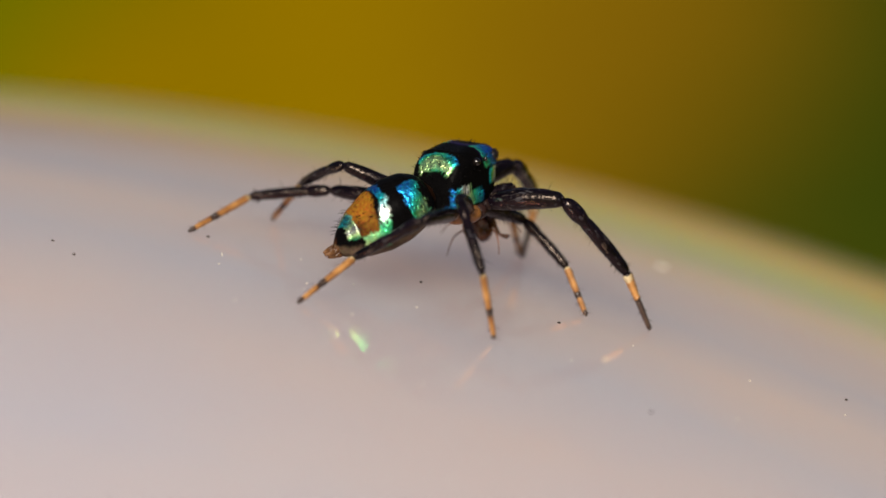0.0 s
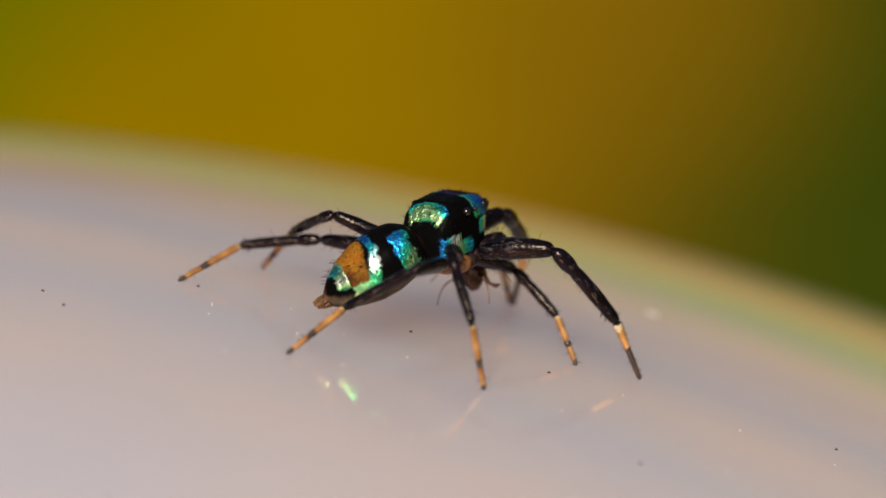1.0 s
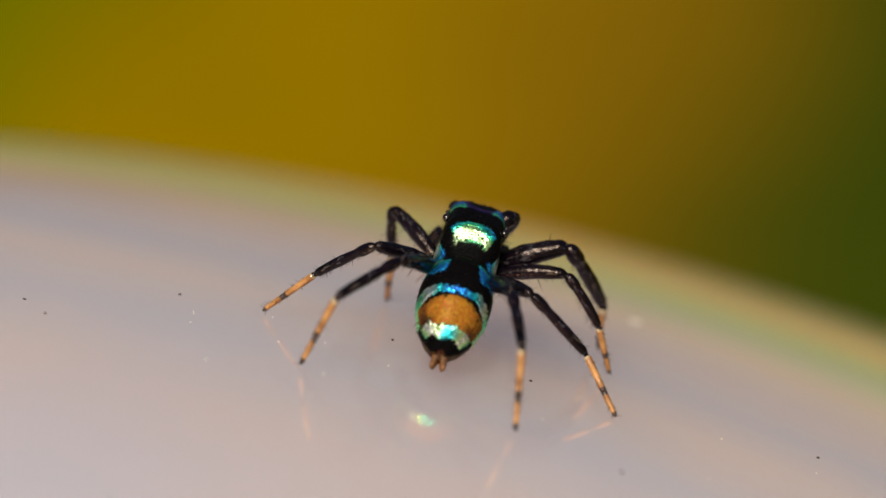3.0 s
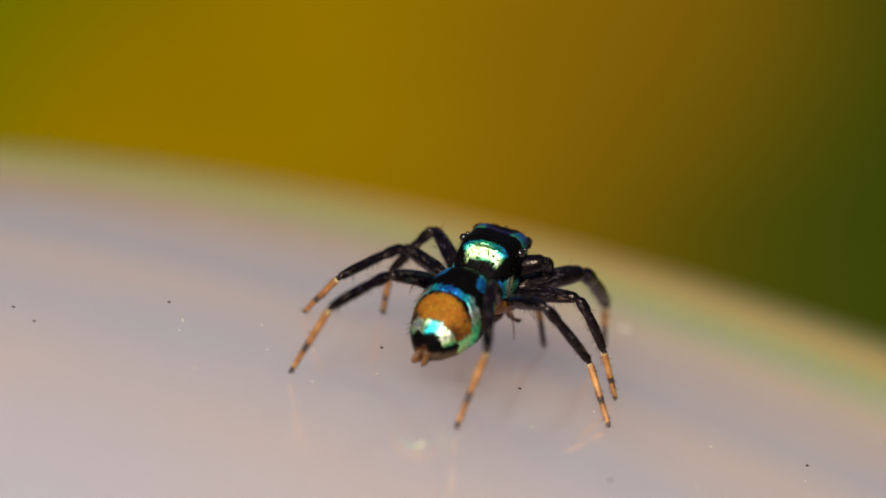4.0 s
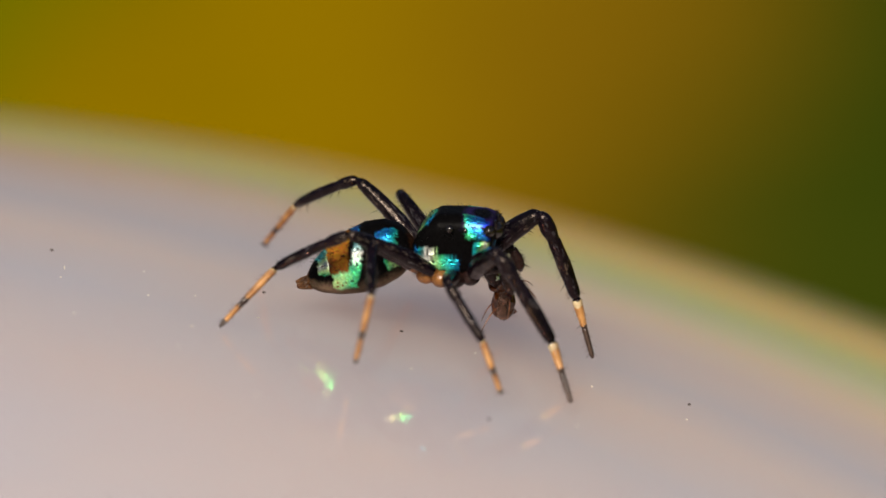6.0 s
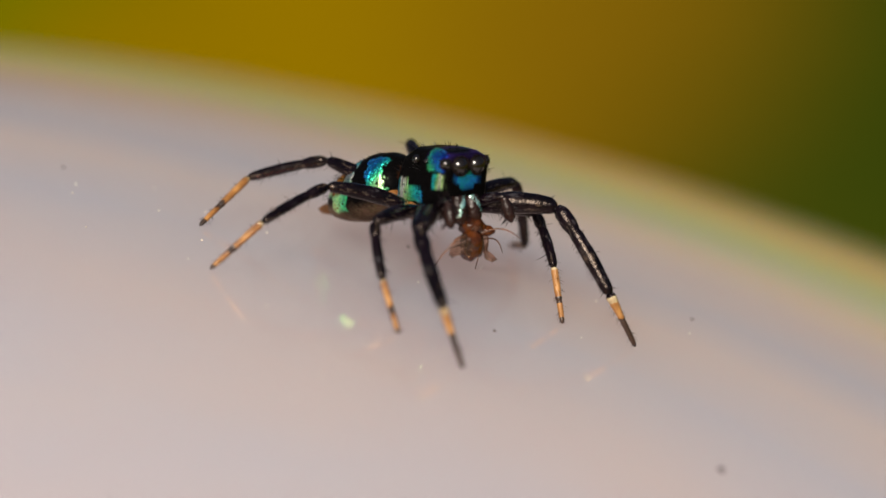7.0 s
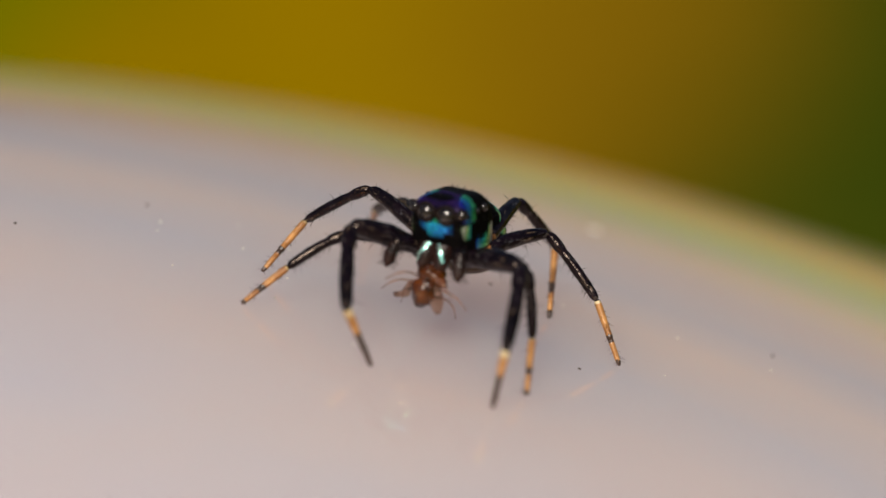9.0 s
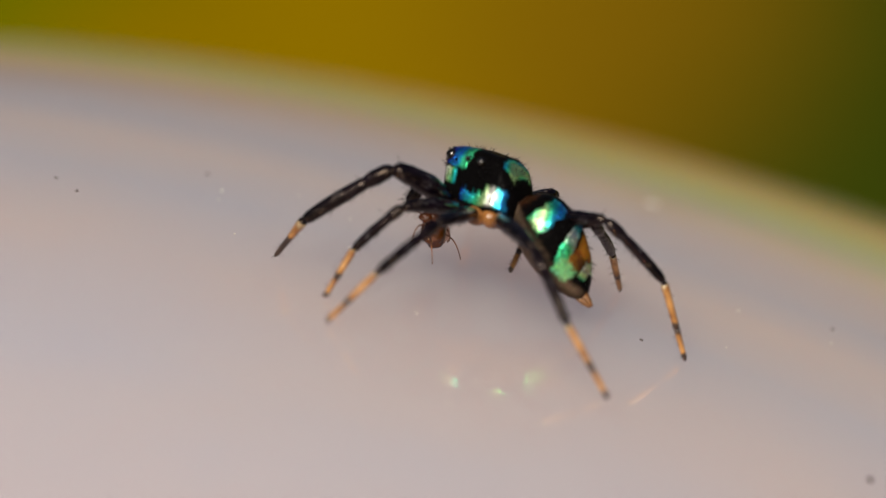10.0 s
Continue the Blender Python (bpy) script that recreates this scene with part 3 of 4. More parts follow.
PURPLE, COBALT, AZURE, AQUA, JADE, LIME = (0.035, 0.016, 0.13), (0.01, 0.08, 0.65), (0.02, 0.36, 0.95), (0.02, 0.72, 0.78), (0.07, 0.82, 0.36), (0.62, 0.97, 0.4)
# white sun glints of the scales, put into the patch colours
GLINT_WHITE = (0.97, 1.0, 0.92)


def ease(a, b, x):
    x = min(1.0, max(0.0, (x - a) / (b - a)))
    return x * x * (3 - 2 * x)


def within(x, lo, hi, soft):
    return ease(lo - soft, lo + soft, x) * (1 - ease(hi - soft, hi + soft, x))


def blend(stops, x):
    """The colour at share x along a row of colours."""
    x = min(0.999, max(0.0, x)) * (len(stops) - 1)
    k = int(x)
    return [p + (q - p) * (x - k) for p, q in zip(stops[k], stops[k + 1])]


def lay(patches, ground):
    """Lay patches (weight, colour, share of scales) over a ground colour."""
    col, metal = list(ground), 0.0
    for w, c, sheen in patches:
        col = [p + (q - p) * w for p, q in zip(col, c)]
        metal += (sheen - metal) * w
    return (*col, metal)


def paint_carapace(c):
    g = noise.noise(c * 5.0) * 0.055 + noise.noise(c * 20.0) * 0.035
    y, x, z = abs(c.y), c.x + g, c.z + g
    drift = noise.noise(c * 2.2 + Vector((3, 1, 7)))
    gaps = 1 - ease(0.34, 0.5, noise.noise(c * 13 + Vector((9, 2, 4))))
    s = 0.045
    arc = x + 0.45 * y * y
    return lay([
        # violet sheen on top of the head, laid into the colour
        (0.5 * within(z, 0.6, 2, 0.06) * within(x, 0.3, 0.95, 0.1) * ease(-0.2, 0.3, drift), PURPLE, 0.4),
        (gaps * within(arc, -0.7, -0.4, s) * within(y, -1, 0.44 + 0.5 * (arc + 0.55), 0.05) * ease(0.2, 0.3, z - 0.25 * y), blend((JADE, LIME, LIME, JADE, AQUA, AZURE), (arc + 0.7) / 0.3 * 0.6 + y * 0.6 + drift * 0.25), 1),
        (gaps * within(x, -0.78, -0.3, s) * within(z, -0.32, 0.1, s) * ease(0.34, 0.42, y), blend((AZURE, AQUA, GLINT_WHITE, GLINT_WHITE, LIME, JADE), (x + 0.74) / 0.5), 1),
        (gaps * within(x, -0.34, 0.26, s) * within(z, -0.34, -0.12, s) * ease(0.44, 0.54, y), blend((LIME, JADE, AQUA, COBALT), (x + 0.34) / 0.6 + drift * 0.3), 0.95),
        (gaps * within(x - 0.15 * (0.7 - z), 0.34, 0.86, s) * within(z, 0.4, 2, s) * within(y, 0.34 + 0.3 * (x - 0.4), 2, 0.05), blend((JADE, JADE, AQUA, AZURE, AZURE, COBALT), (x - 0.34) / 0.5 + (z - 0.6) * 0.5 + drift * 0.3), 1),
        (gaps * within(x, 0.58, 0.87, s) * within(z, 0.04, 0.3, s) * ease(0.4, 0.48, y), blend((AQUA, JADE, LIME, GLINT_WHITE, LIME), (x - 0.58) / 0.29 + drift * 0.4), 1),
        (within(x, 0.84, 2, s) * within(z, 0.04 + 0.3 * y, 0.29, s) * within(y, -1, 0.3, 0.06), blend((JADE, AQUA, AZURE, AZURE, COBALT), y / 0.4 + 0.3 * drift), 0.9),
        (within(x, 0.84, 2, s) * within(z + 0.05 * y, 0.09, 0.12, 0.012), INK, 0.2)], INK)


def paint_abdomen(c):
    g = noise.noise(c * 4.0) * 0.03 + noise.noise(c * 15.0) * 0.026
    u = -c.x / 2.6 + g
    phi = math.degrees(math.atan2(abs(c.y), c.z - 0.02)) + 160 * g
    drift = noise.noise(c * 2.0 + Vector((1, 5, 2)))
    gaps = 1 - ease(0.34, 0.52, noise.noise(c * 15 + Vector((4, 8, 1))))
    second = 0.45 + 0.12 * (phi / 90) ** 2
    s = 0.012
    return lay([
        (0.45 * (1 - ease(0.015, 0.04, u)), UMBER, 0),
        ((0.75 + 0.8 * drift) * ease(100, 124, phi), FAWN, 0.0),
        (0.8 * within(u, 0.6, 0.75, 0.03) * within(phi, 60, 112, 8), blend((UMBER, AMBER), 0.55 + drift), 0),
        (within(u, 0.52 + 0.09 * (phi / 62) ** 2, 0.756, s) * (1 - ease(54, 66, phi)), blend((UMBER, AMBER, AMBER), 1.2 - phi / 66 - 6.0 * abs(u - 0.655) ** 1.3), 0.03),
        (gaps * within(u, 0.11 + 0.05 * (1 - phi / 100), 0.285, s) * within(phi, 32, 98, 5), blend((AZURE, AZURE, AQUA, JADE, LIME, JADE), (0.285 - u) / 0.17 * 0.5 + (phi - 32) / 66 * 0.5 + drift * 0.3), 1),
        (gaps * within(abs(u - second), -1, 0.032 + 0.024 * ease(30, 70, phi), s) * within(phi, 0, 104, 4) * (1 - 0.7 * within(phi, 22, 34, 6)), blend((COBALT, AZURE, AQUA, GLINT_WHITE, JADE, JADE), phi / 100 + drift * 0.15), 1),
        (0.8 * gaps * within(u, 0.58, 0.76, s) * within(phi, 88, 118, 5), blend((JADE, LIME), 0.4 + drift), 0.8),
        (gaps * within(u, 0.766, 0.855, s) * (1 - ease(76, 90, phi)), blend((AQUA, LIME, GLINT_WHITE, LIME, JADE), phi / 90 + drift * 0.4), 1),
        (ease(0.95, 0.975, u), UMBER, 0)], INK)


def patterned_part(name, rings, paint, parent, label):
    bm = bmesh.new()
    layer = bm.verts.layers.float_color.new("pattern")
    loft(bm, rings)
    for v in bm.verts:
        v[layer] = paint(v.co)
    return part(name, bm, PATTERN, parent, label)


def make_cephalothorax(spider):
    rings = shell(CARAPACE, -0.95, 1.025, 160, 200, 4.6, 0.025)
    for ring in rings:
        for v in ring:  # the face leans back below the eyes
            v.y *= 1 + 0.13 * (1 - ease(0.2, 0.8, v.x)) * (0.25 - v.z)  # the thorax widens downwards
            v.x += ease(0.3, 1.0, v.x) * 0.14 * (v.z - 0.45)
    head = patterned_part("cephalothorax", rings, paint_carapace, spider,
                          "black carapace with turquoise and green metallic scale bands")
    setae = bmesh.new()
    for i in range(190):
        x = random.uniform(-0.8, 0.98)
        hw, top, bot = smooth_interp(CARAPACE, x, 0.07)
        a = random.uniform(0.15, math.pi - 0.15)
        p = Vector((x, hw * 0.92 * math.cos(a), (top - 0.1) * math.sin(a) ** 0.6))
        front = x > 0.6
        way = Vector((0.5 if front else -0.4, 0.5 * math.cos(a), 1.0 * math.sin(a)))
        hair(setae, p, way + Vector((random.uniform(-.3, .3), random.uniform(-.3, .3), 0)), random.uniform(0.12, 0.34), 0.011)
    tagged(part("setae", setae, BLACK, head), kind="stuff")
    return head


def eye_rim(radius, thick):
    """A ring of short hairs and skin round a lens, facing +x."""
    bm = bmesh.new()
    around = 36
    loft(bm, [[Vector((thick * 0.7 * math.cos(b), (radius + thick * math.sin(b)) * math.cos(a), (radius + thick * math.sin(b)) * math.sin(a)))
               for a in [2 * math.pi * k / around for k in range(around)]] for b in [2 * math.pi * q / 10 for q in range(11)]], close=False)
    for k in range(44):
        a = random.uniform(0, 6.28)
        hair(bm, (0, radius * math.cos(a), radius * math.sin(a)), (1.0, 0.7 * math.cos(a), 0.7 * math.sin(a)), random.uniform(0.04, 0.09), 0.006)
    return bm


def make_eyes(head):
    for s in (1, -1):
        for at, r in (((0.95, 0.245 * s, 0.53), 0.225), ((0.88, 0.57 * s, 0.58), 0.14), ((0.36, 0.7 * s, 0.6), 0.055), ((0.0, 0.69 * s, 0.6), 0.1)):
            part("eye", ball(at, r, (1, 1, 1)), EYE_GLASS, head, "glossy black lens")
        rim = part("eye_rim", eye_rim(0.215, 0.026), EYE_RIM, head, "dull brown rim of fine hairs round the lens")
        rim.matrix_basis = pose(1.04 * MM, 0.245 * s * MM, 0.53 * MM, 0, 0, 4 * s)
        rim = part("eye_rim", eye_rim(0.125, 0.018), EYE_RIM, head, "dull brown rim of fine hairs round the lens")
        rim.matrix_basis = pose(0.93 * MM, 0.6 * s * MM, 0.58 * MM, 0, 0, 38 * s)


def make_jaws(spider):
    for s in (1, -1):
        bm = limb([(0, 0.2), (0.4, 0.22), (0.8, 0.17), (1, 0.08)], 0.64, 32, 30, [(1.0, 0)])
        for fc in bm.faces:
            c = fc.calc_center_median()
            if c.z > 0.06 and c.x < 0.5 and abs(c.y - s * (0.5 * c.x - 0.1)) < 0.05 and noise.noise(c * 12) > -0.15:
                fc.material_index = 1
        ob = part("chelicera", bm, [JAW, PALE_SCALES], spider, "dark brown jaw with a stripe of pale scales")
        ob.matrix_basis = pose(0.84 * MM, 0.19 * s * MM, -0.22 * MM, 0, 68, 6 * s)
        bm = limb([(0, 0.1), (0.3, 0.135), (0.7, 0.12), (1, 0.09)], 0.78, 18, 18, [(1, 0)], 0.06)
        for i in range(60):
            a = random.uniform(0, 6.28)
            hair(bm, (random.uniform(0.1, 0.74), 0.11 * math.cos(a), 0.06 + 0.11 * math.sin(a)), (0.5, math.cos(a), math.sin(a)), random.uniform(0.08, 0.2), 0.006)
        palp = part("pedipalp", bm, [LEG_BLACK], spider, "glossy black hairy feeler beside the jaws")
        palp.matrix_basis = pose(0.66 * MM, 0.5 * s * MM, -0.44 * MM, 0, -16, 26 * s)
        bm = limb([(0, 0.09), (0.4, 0.15), (0.8, 0.13), (1, 0.03)], 0.6, 16, 16, [(1, 0)])
        for i in range(90):
            a = random.uniform(0, 6.28)
            hair(bm, (random.uniform(0.08, 0.57), 0.13 * math.cos(a), 0.13 * math.sin(a)), (0.6, math.cos(a), math.sin(a)), random.uniform(0.1, 0.2), 0.007)
        tip = part("palp_tip", bm, [JAW], palp, "dark brown tufted feeler tip")
        tip.matrix_basis = pose(0.75 * MM, 0, 0.0, 0, 84, -14 * s)


def make_underside(spider):
    bm = ball((-0.05, 0, -0.5), 0.5, (1.35, 0.8, 0.5))
    part("sternum", bm, BROWN, spider, "brown breastplate under the body")
    for k, (x, y, z) in HIP.items():
        for s in (1, -1):
            bm = ball((x * 0.9, y * 0.9 * s, z - 0.04), 0.25 if k in "34" else 0.23, (1, 1.3, 0.95))
            part("coxa", bm, BROWN if k in "34" else JAW, spider)


def make_abdomen(spider):
    ab = patterned_part("abdomen", shell(ABDOMEN_FORM, -2.6, 0.06, 190, 180, 2.15, 0.08), paint_abdomen, spider,
                        "oval abdomen banded turquoise, black and golden brown")
    bm = bmesh.new()
    for i in range(140):
        x = random.uniform(-2.3, -0.1)
        hw, top, bot = smooth_interp(ABDOMEN_FORM, x, 0.09)
        a = random.uniform(-0.4, math.pi + 0.4)
        p = Vector((x, hw * 0.96 * math.cos(a), 0.03 + (top - 0.06) * math.sin(a)))
        hair(bm, p, (-0.9, 0.6 * math.cos(a), 0.6 * math.sin(a)), random.uniform(0.1, 0.22), 0.008)
    tagged(part("setae", bm, BLACK, ab), kind="stuff")
    for y, z in ((0.09, -0.12), (-0.09, -0.12), (0.07, -0.26), (-0.07, -0.26)):
        bm = limb([(0, 0.09), (0.6, 0.07), (1, 0.03)], 0.34, 12, 10, [(1, 0)])
        sp = part("spinneret", bm, [GOLD], ab, "tan spinneret at the tail")
        sp.matrix_basis = pose(-2.47 * MM, y * MM, z * MM, 0, -12 if z < -0.2 else 4, 180 - y * 100)
    return ab


def leg_hairs(bm, length, r, count, spines=5):
    for i in range(count):
        a = random.uniform(0, 6.28)
        x = random.uniform(0.06, 0.97) * length
        hair(bm, (x, r * 0.9 * math.cos(a), r * 0.9 * math.sin(a)), (0.7, math.cos(a), math.sin(a)), random.uniform(0.08, 0.17), 0.0055)
    for i in range(spines):  # stout upright spines
        a = random.uniform(0.5, 2.6) + (math.pi if i % 3 == 2 else 0.0)
        x = (0.2 + 0.75 * (i + random.uniform(0.1, 0.9)) / spines) * length
        hair(bm, (x, r * 0.9 * math.cos(a), r * 0.9 * math.sin(a)), (0.45, math.cos(a), math.sin(a)), random.uniform(0.2, 0.36), 0.009)


def make_leg(spider, key):
    k = key[1]
    fe, ti, mt = SEGMENTS[k]
    w = {"1": 1.24, "2": 0.88, "3": 0.88, "4": 0.93}[k]
    bm = limb([(0, 0.05 * w), (0.05, 0.12 * w), (0.14, 0.165 * w), (0.45, 0.215 * w), (0.8, 0.18 * w), (0.94, 0.15 * w), (0.98, 0.11 * w), (1, 0.04 * w)], fe, 20, 40, bands=[({"4": 0.2, "3": 0.12}.get(k, 0.1), 1 if k in "34" else 0), (1, 0)], curve=0.08)
    leg_hairs(bm, fe, 0.16 * w, 60, 4)
    leg = part("leg", bm, [LEG_BLACK, BROWN], spider, "slender black leg with orange end and dark rings")
    bm = limb([(0, 0.05 * w), (0.03, 0.115 * w), (0.08, 0.145 * w), (0.2, 0.155 * w), (0.27, 0.13 * w), (0.3, 0.11 * w), (0.34, 0.125 * w), (0.6, 0.138 * w), (0.92, 0.118 * w), (0.98, 0.1 * w), (1, 0.06 * w)],
              ti, 20, 44, bands=[(1, 0)], curve=0.04)
    leg_hairs(bm, ti, 0.12 * w, 80, 3)
    tibia = part("tibia", bm, [LEG_BLACK], leg)
    first = k == "1"
    share = 0.5 if first else 0.6
    bm = limb([(0, 0.05 * w), (0.05, 0.09 * w), (0.12, 0.098 * w), (0.85, 0.075), (0.94, 0.082), (1, 0.06)], mt * share, 16, 28,
              [(0.05, 0), (0.11, 3), (0.88, 1), (1, 2)] if not first else [(0.08, 0), (0.3, 3), (0.9, 1), (1, 2)])
    leg_hairs(bm, mt * share, 0.08, 20, 0)
    meta = part("metatarsus", bm, [LEG_BLACK, LEG_ORANGE, RING, LEG_GLINT], leg, "orange lower leg with a pale glint painted on its upper end")
    bm = limb([(0, 0.07), (0.5, 0.065), (0.9, 0.055), (1, 0.025)], mt * (1 - share), 16, 16,
              [(1, 2)] if first else [(0.14, 2), (0.78, 1), (1, 2)])
    leg_hairs(bm, mt * (1 - share), 0.06, 22, 0)
    tarsus = part("tarsus", bm, [LEG_BLACK, LEG_ORANGE, RING], leg, "dark foot" if first else "orange foot with a dark tip")
    return leg, tibia, meta, tarsus


def make_spider():
    spider = new("spider")
    tagged(spider, "small black jumping spider with metallic turquoise bands and orange-tipped legs", "spider")
    head = make_cephalothorax(spider)
    make_eyes(head)
    make_jaws(spider)
    make_underside(spider)
    return spider, make_abdomen(spider), {k: make_leg(spider, k) for k in LEGS}


def lumpy(bm, amount, scale):
    for v in bm.verts:
        v.co *= 1 + amount * noise.noise(v.co * scale)
    return bm


def make_prey():
    prey = new("prey_insect")
    tagged(prey, "tiny reddish-brown insect held in the jaws of the spider", "insect")
    part("abdomen", lumpy(ball((0.06, -0.06, -0.18), 0.31, (0.95, 0.9, 1.25), 48, 32), 0.22, 4.5), PREY_SHELL, prey)
    part("thorax", lumpy(ball((-0.05, 0.04, 0.2), 0.24, (1.1, 1.4, 0.85), 48, 32), 0.25, 5.0), PREY_SHELL, prey)
    part("head", lumpy(ball((0.08, 0.36, 0.1), 0.15, (1, 1.1, 0.85), 32, 24), 0.2, 7.0), PREY_SHELL, prey)
    for s, turn in ((1, (25, 62, 50)), (-1, (-30, 40, -80))):
        bm = bmesh.new()
        loft(bm, [[Vector((u, 0.16 * math.sin(math.pi * min(1, u * 1.1 + 0.06)) * math.cos(a), 0.014 * math.sin(a) + 0.07 * math.sin(9 * u) + 0.05 * math.sin(12 * u * math.cos(a))))
                   for a in [2 * math.pi * k / 12 for k in range(12)]] for u in [0.058 * k for k in range(14)]])
        wing = part("wing", bm, WING, prey, "crumpled see-through wing")
        wing.matrix_basis = pose(0.02 * MM, 0.16 * s * MM, 0.08 * MM, *turn)
    for i in range(6):
        s = 1 if i % 2 else -1
        bm = limb([(0, 0.024), (1, 0.01)], 0.95, 8, 10, [(1, 0)], 0.2)
        ob = part("leg", bm, [PREY_LIMB], prey)
        ob.matrix_basis = pose(0.08 * MM, 0.12 * s * MM, (0.1 - 0.07 * i) * MM, 20 * s, -4 + 9 * i, s * (35 + 22 * i))
    return prey


DARK_DUST = [(-8.58, -1.91), (-9.11, -1.06), (2.43, -0.83), (9.04, -0.88), (9.26, -9.94), (4.38, -5.38), (-5.66, 0.79), (-0.74, 0.05)]
PALE_DUST = [(-0.82, -1.89), (-2.27, -3.25), (0.54, -10.05), (-2.27, -1.09), (-3.32, -1.6), (4.12, -1.21), (6.78, -1.53), (2.66, -3.29), (6.36, -4.44), (-0.71, -6.77), (8.93, -2.03), (-5.33, -1.2), (-2.52, -4.69), (-4.88, -3.58), (-0, -11.45), (-3.5, 0.13)]


def crumb(name, x, y, size, mat, label, stretch=(1, 1, 0.5), turn=0.0):
    """A grain of dust on the globe."""
    bm = bmesh.new()
    bmesh.ops.create_icosphere(bm, subdivisions=2, radius=size)
    for v in bm.verts:
        v.co *= 1 + 0.35 * noise.noise(v.co / size + Vector((x, y, 0)))
    bmesh.ops.scale(bm, vec=stretch, verts=bm.verts)
    ob = part(name, bm, mat, None)
    p = Vector((x, y, surface_z(x, y)))
    m = surface_normal(p).to_track_quat("Z", "Y").to_matrix().to_4x4() @ pose(0, 0, 0, 0, 0, turn)
    m.translation = (p + surface_normal(p) * size * stretch[2] * 0.4) * MM
    ob.matrix_basis = m
    return tagged(ob, label, "dust", group="dust on the globe")


def make_dust():
    for i, (x, y) in enumerate(DARK_DUST):
        crumb("dust_speck", x, y, 0.04 if i != 4 else 0.08, RING, "dark brown grain of dirt on the glaze", (1.2, 0.9, 0.6), 50 * i)
    for i, (x, y) in enumerate(PALE_DUST):
        crumb("dust_fleck", x, y, random.uniform(0.016, 0.026), LINT, "tiny bright fleck of lint on the glaze", (1.3, 0.9, 0.6), 70 * i)
    crumb("lint_fibre", -5.29, -0.46, 0.16, LINT, "short pale fibre of lint lying on the glaze", (1.0, 0.1, 0.08), 8)
    crumb("water_spot", 5.08, 6.78, 0.16, LINT, "pale dried water spot on the glaze", (1.0, 1.0, 0.12))


make_dust()
spider, abdomen, legs = make_spider()
prey = make_prey()


# ---- how the spider moves ----
def blend_angle(a, b, s):
    return a + (b - a) * s


def body_matrix(x, y, z, psi, pitch, roll):
    p = Vector((x, y, z))
    up = surface_normal(p)
    a, b, g = radians(psi), radians(pitch), radians(roll)
    ahead = Vector((math.cos(a), math.sin(a), 0))
    ahead = (ahead - up * ahead.dot(up)).normalized()
    left = up.cross(ahead)
    fx = ahead * math.cos(b) + up * math.sin(b)
    fz = up * math.cos(b) - ahead * math.sin(b)
    left, fz = left * math.cos(g) + fz * math.sin(g), fz * math.cos(g) - left * math.sin(g)
    return Matrix(((fx.x, left.x, fz.x, p.x), (fx.y, left.y, fz.y, p.y), (fx.z, left.z, fz.z, p.z), (0, 0, 0, 1)))


def stage(t):
    """Index of the pose before t, of the one after, and the share between."""
    for i, (a, b) in enumerate(HOLDS):
        if t < a:
            s = (t - HOLDS[i - 1][1]) / (a - HOLDS[i - 1][1])
            return i - 1, i, s * s * (3 - 2 * s)
        if t <= b:
            return i, i, 0.0
    return len(HOLDS) - 1, len(HOLDS) - 1, 0.0


def between(rows, i, j, s):
    return [blend_angle(p, q, s) for p, q in zip(rows[i], rows[j])]


def bone(a, b, up):
    """A segment's pose: along x from a to b, its z towards up."""
    x = (b - a).normalized()
    z = (up - x * up.dot(x)).normalized()
    y = z.cross(x)
    return Matrix(((x.x, y.x, z.x, a.x), (x.y, y.y, z.y, a.y), (x.z, y.z, z.z, a.z), (0, 0, 0, 1)))


def metres(m):
    m = m.copy()
    m.translation *= MM
    return m


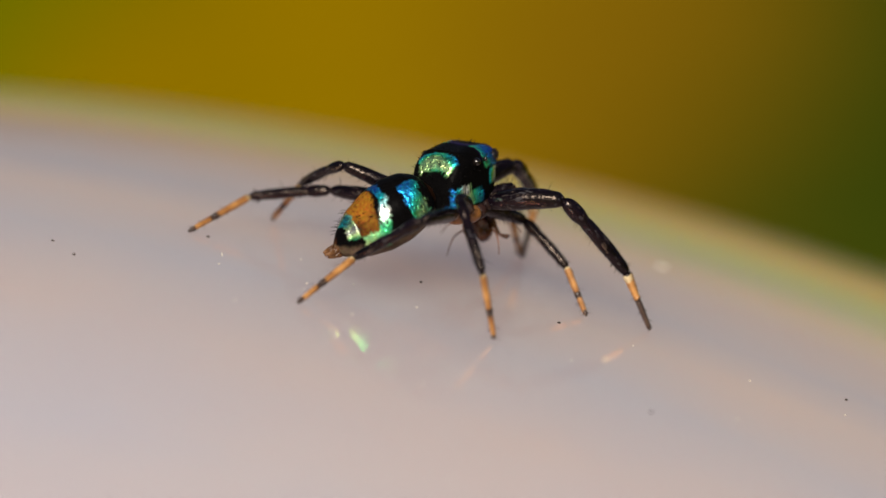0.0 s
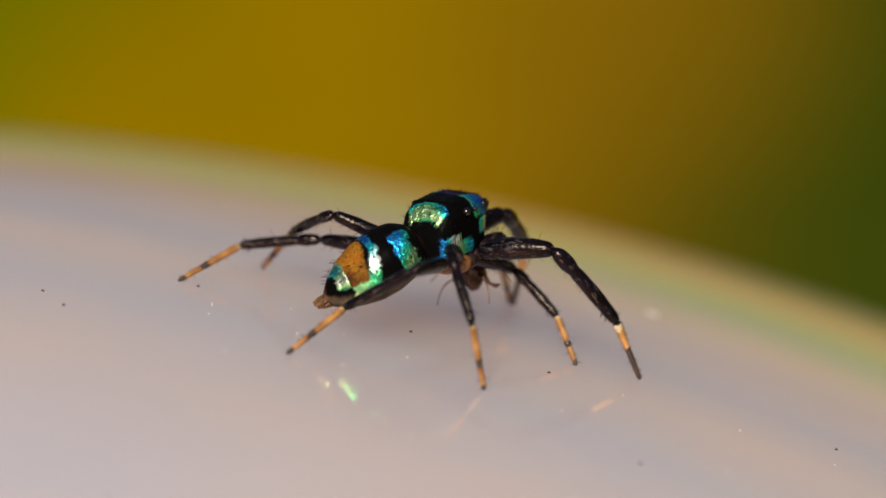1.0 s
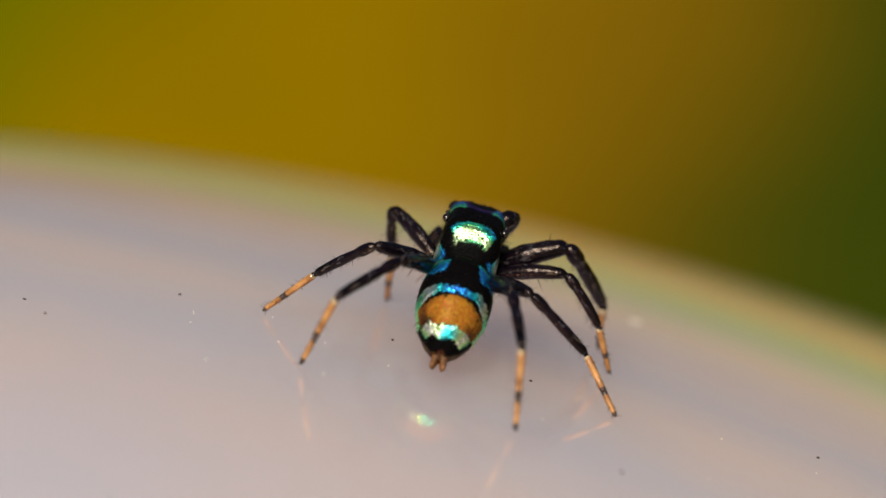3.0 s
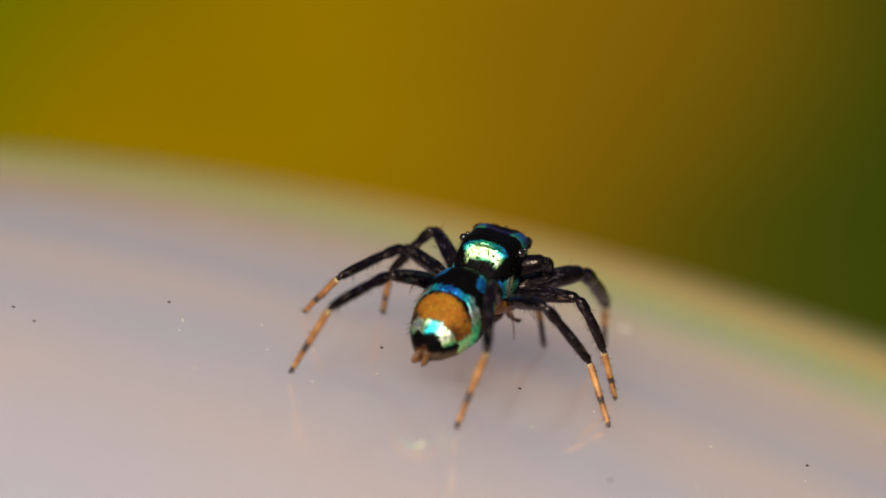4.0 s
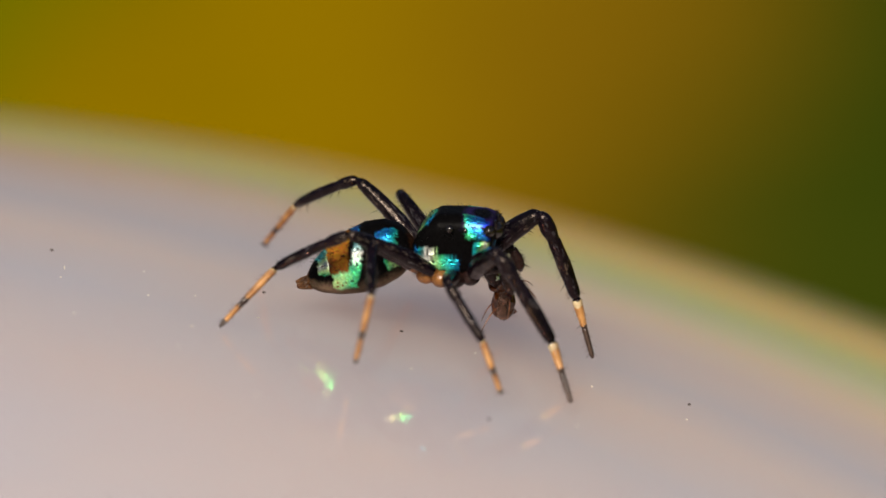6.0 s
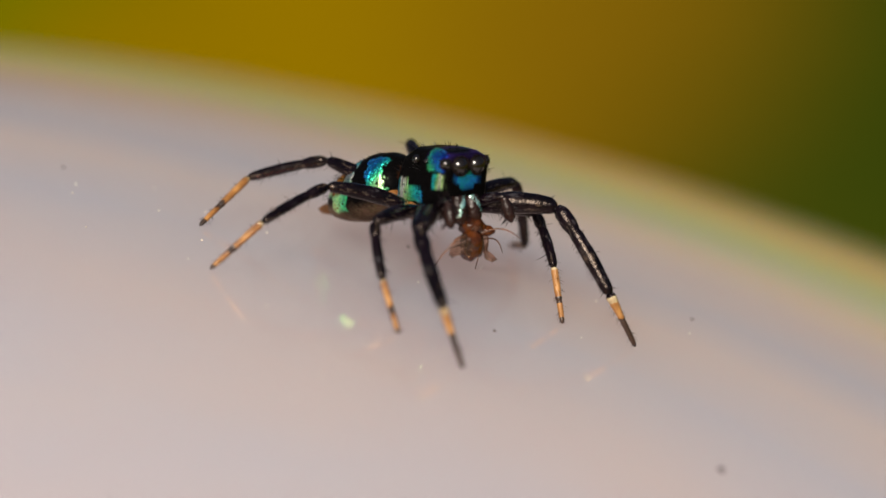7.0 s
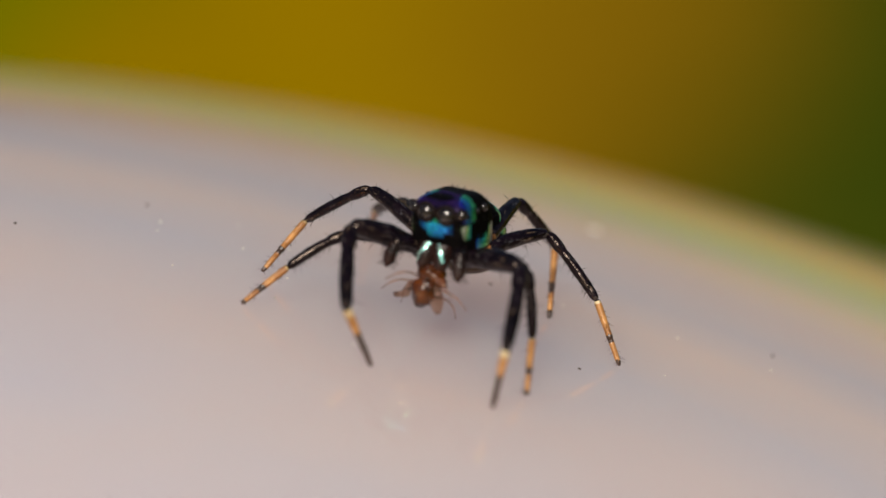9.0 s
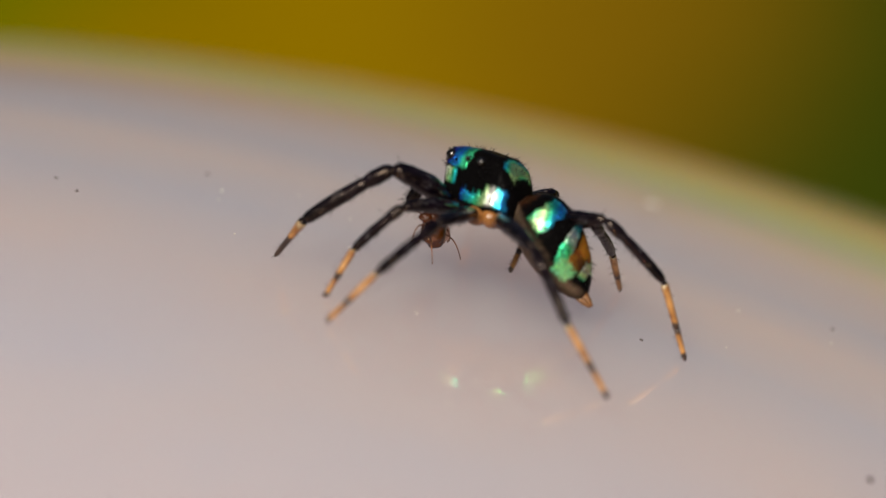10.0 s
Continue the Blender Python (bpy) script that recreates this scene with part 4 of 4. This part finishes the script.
def leg_poses(key, i, j, s, body):
    """Poses of the four pieces of one leg in the spider's space."""
    k = key[1]
    fe, ti, mt = SEGMENTS[k]
    rows = LEGS[key]
    x, y, _, _, bend = between(rows, i, j, s)
    ways = [Vector((math.cos(radians(e)) * math.cos(radians(a)), math.cos(radians(e)) * math.sin(radians(a)), math.sin(radians(e))))
            for a, e in ((rows[i][2], rows[i][3]), (rows[j][2], rows[j][3]))]
    way = (ways[0].lerp(ways[1], s)).normalized()
    foot = Vector((x, y, surface_z(x, y)))
    n = surface_normal(foot)
    moved = math.hypot(rows[i][0] - rows[j][0], rows[i][1] - rows[j][1])
    foot += n * (0.03 + min(0.5, moved * 0.3) * math.sin(math.pi * s))
    inv = body.inverted()
    foot, way = inv @ foot, inv.to_3x3() @ way
    hip = Vector(HIP[k])
    hip.y *= 1 if key[0] == "L" else -1
    ankle = foot + way * mt
    d = ankle - hip
    if d.length > 0.995 * (fe + ti):
        slide = d.normalized() * (d.length - 0.995 * (fe + ti))
        ankle, foot = ankle - slide, foot - slide
        d = ankle - hip
    reach = max(d.length, abs(fe - ti) + 0.05)
    along = (fe * fe - ti * ti + reach * reach) / (2 * reach)
    rise = math.sqrt(max(fe * fe - along * along, 0.0004))
    ax = d.normalized()
    up = Vector((0, 0, 1))
    up = (up - ax * up.dot(ax)).normalized()
    up = up * math.cos(radians(bend)) + ax.cross(up) * math.sin(radians(bend))
    knee = hip + ax * along + up * rise
    share = 0.5 if k == "1" else 0.6
    joint = ankle + (foot - ankle) * share
    return bone(hip, knee, up), bone(knee, ankle, up), bone(ankle, foot, up), bone(joint, foot, up)


def motions():
    times = set()
    for a, b in HOLDS:
        times.update((a, b))
    for (_, a), (b, _) in zip(HOLDS, HOLDS[1:]):
        n = round((b - a) * 10)
        times.update(round(a + (b - a) * q / n, 3) for q in range(n + 1))
        if n == 1:
            times.add(round((a + b) / 2, 3))
    times = sorted(times)
    spider_rows, abdomen_rows, prey_rows = [], [], []
    leg_rows = {k: ([], [], [], []) for k in LEGS}
    for t in times:
        i, j, s = stage(t)
        body = body_matrix(*between(PLACES, i, j, s), *between(TURNS, i, j, s))
        yaw, droop = between(ABDOMEN, i, j, s)
        spider_rows.append((t, metres(body)))
        abdomen_rows.append((t, pose(*(PEDICEL * MM), 0, -droop, yaw)))
        prey_rows.append((t, metres(body @ Matrix.Translation((1.18, 0.02, -1.07)))))
        for k in LEGS:
            a, b, c, d = leg_poses(k, i, j, s, body)
            inv = a.inverted()
            for rows, m in zip(leg_rows[k], (a, inv @ b, inv @ c, inv @ d)):
                rows.append((t, metres(m)))
    walk(spider, spider_rows)
    walk(abdomen, abdomen_rows)
    walk(prey, prey_rows)
    for k in LEGS:
        for piece, rows in zip(legs[k], leg_rows[k]):
            walk(piece, rows)


motions()
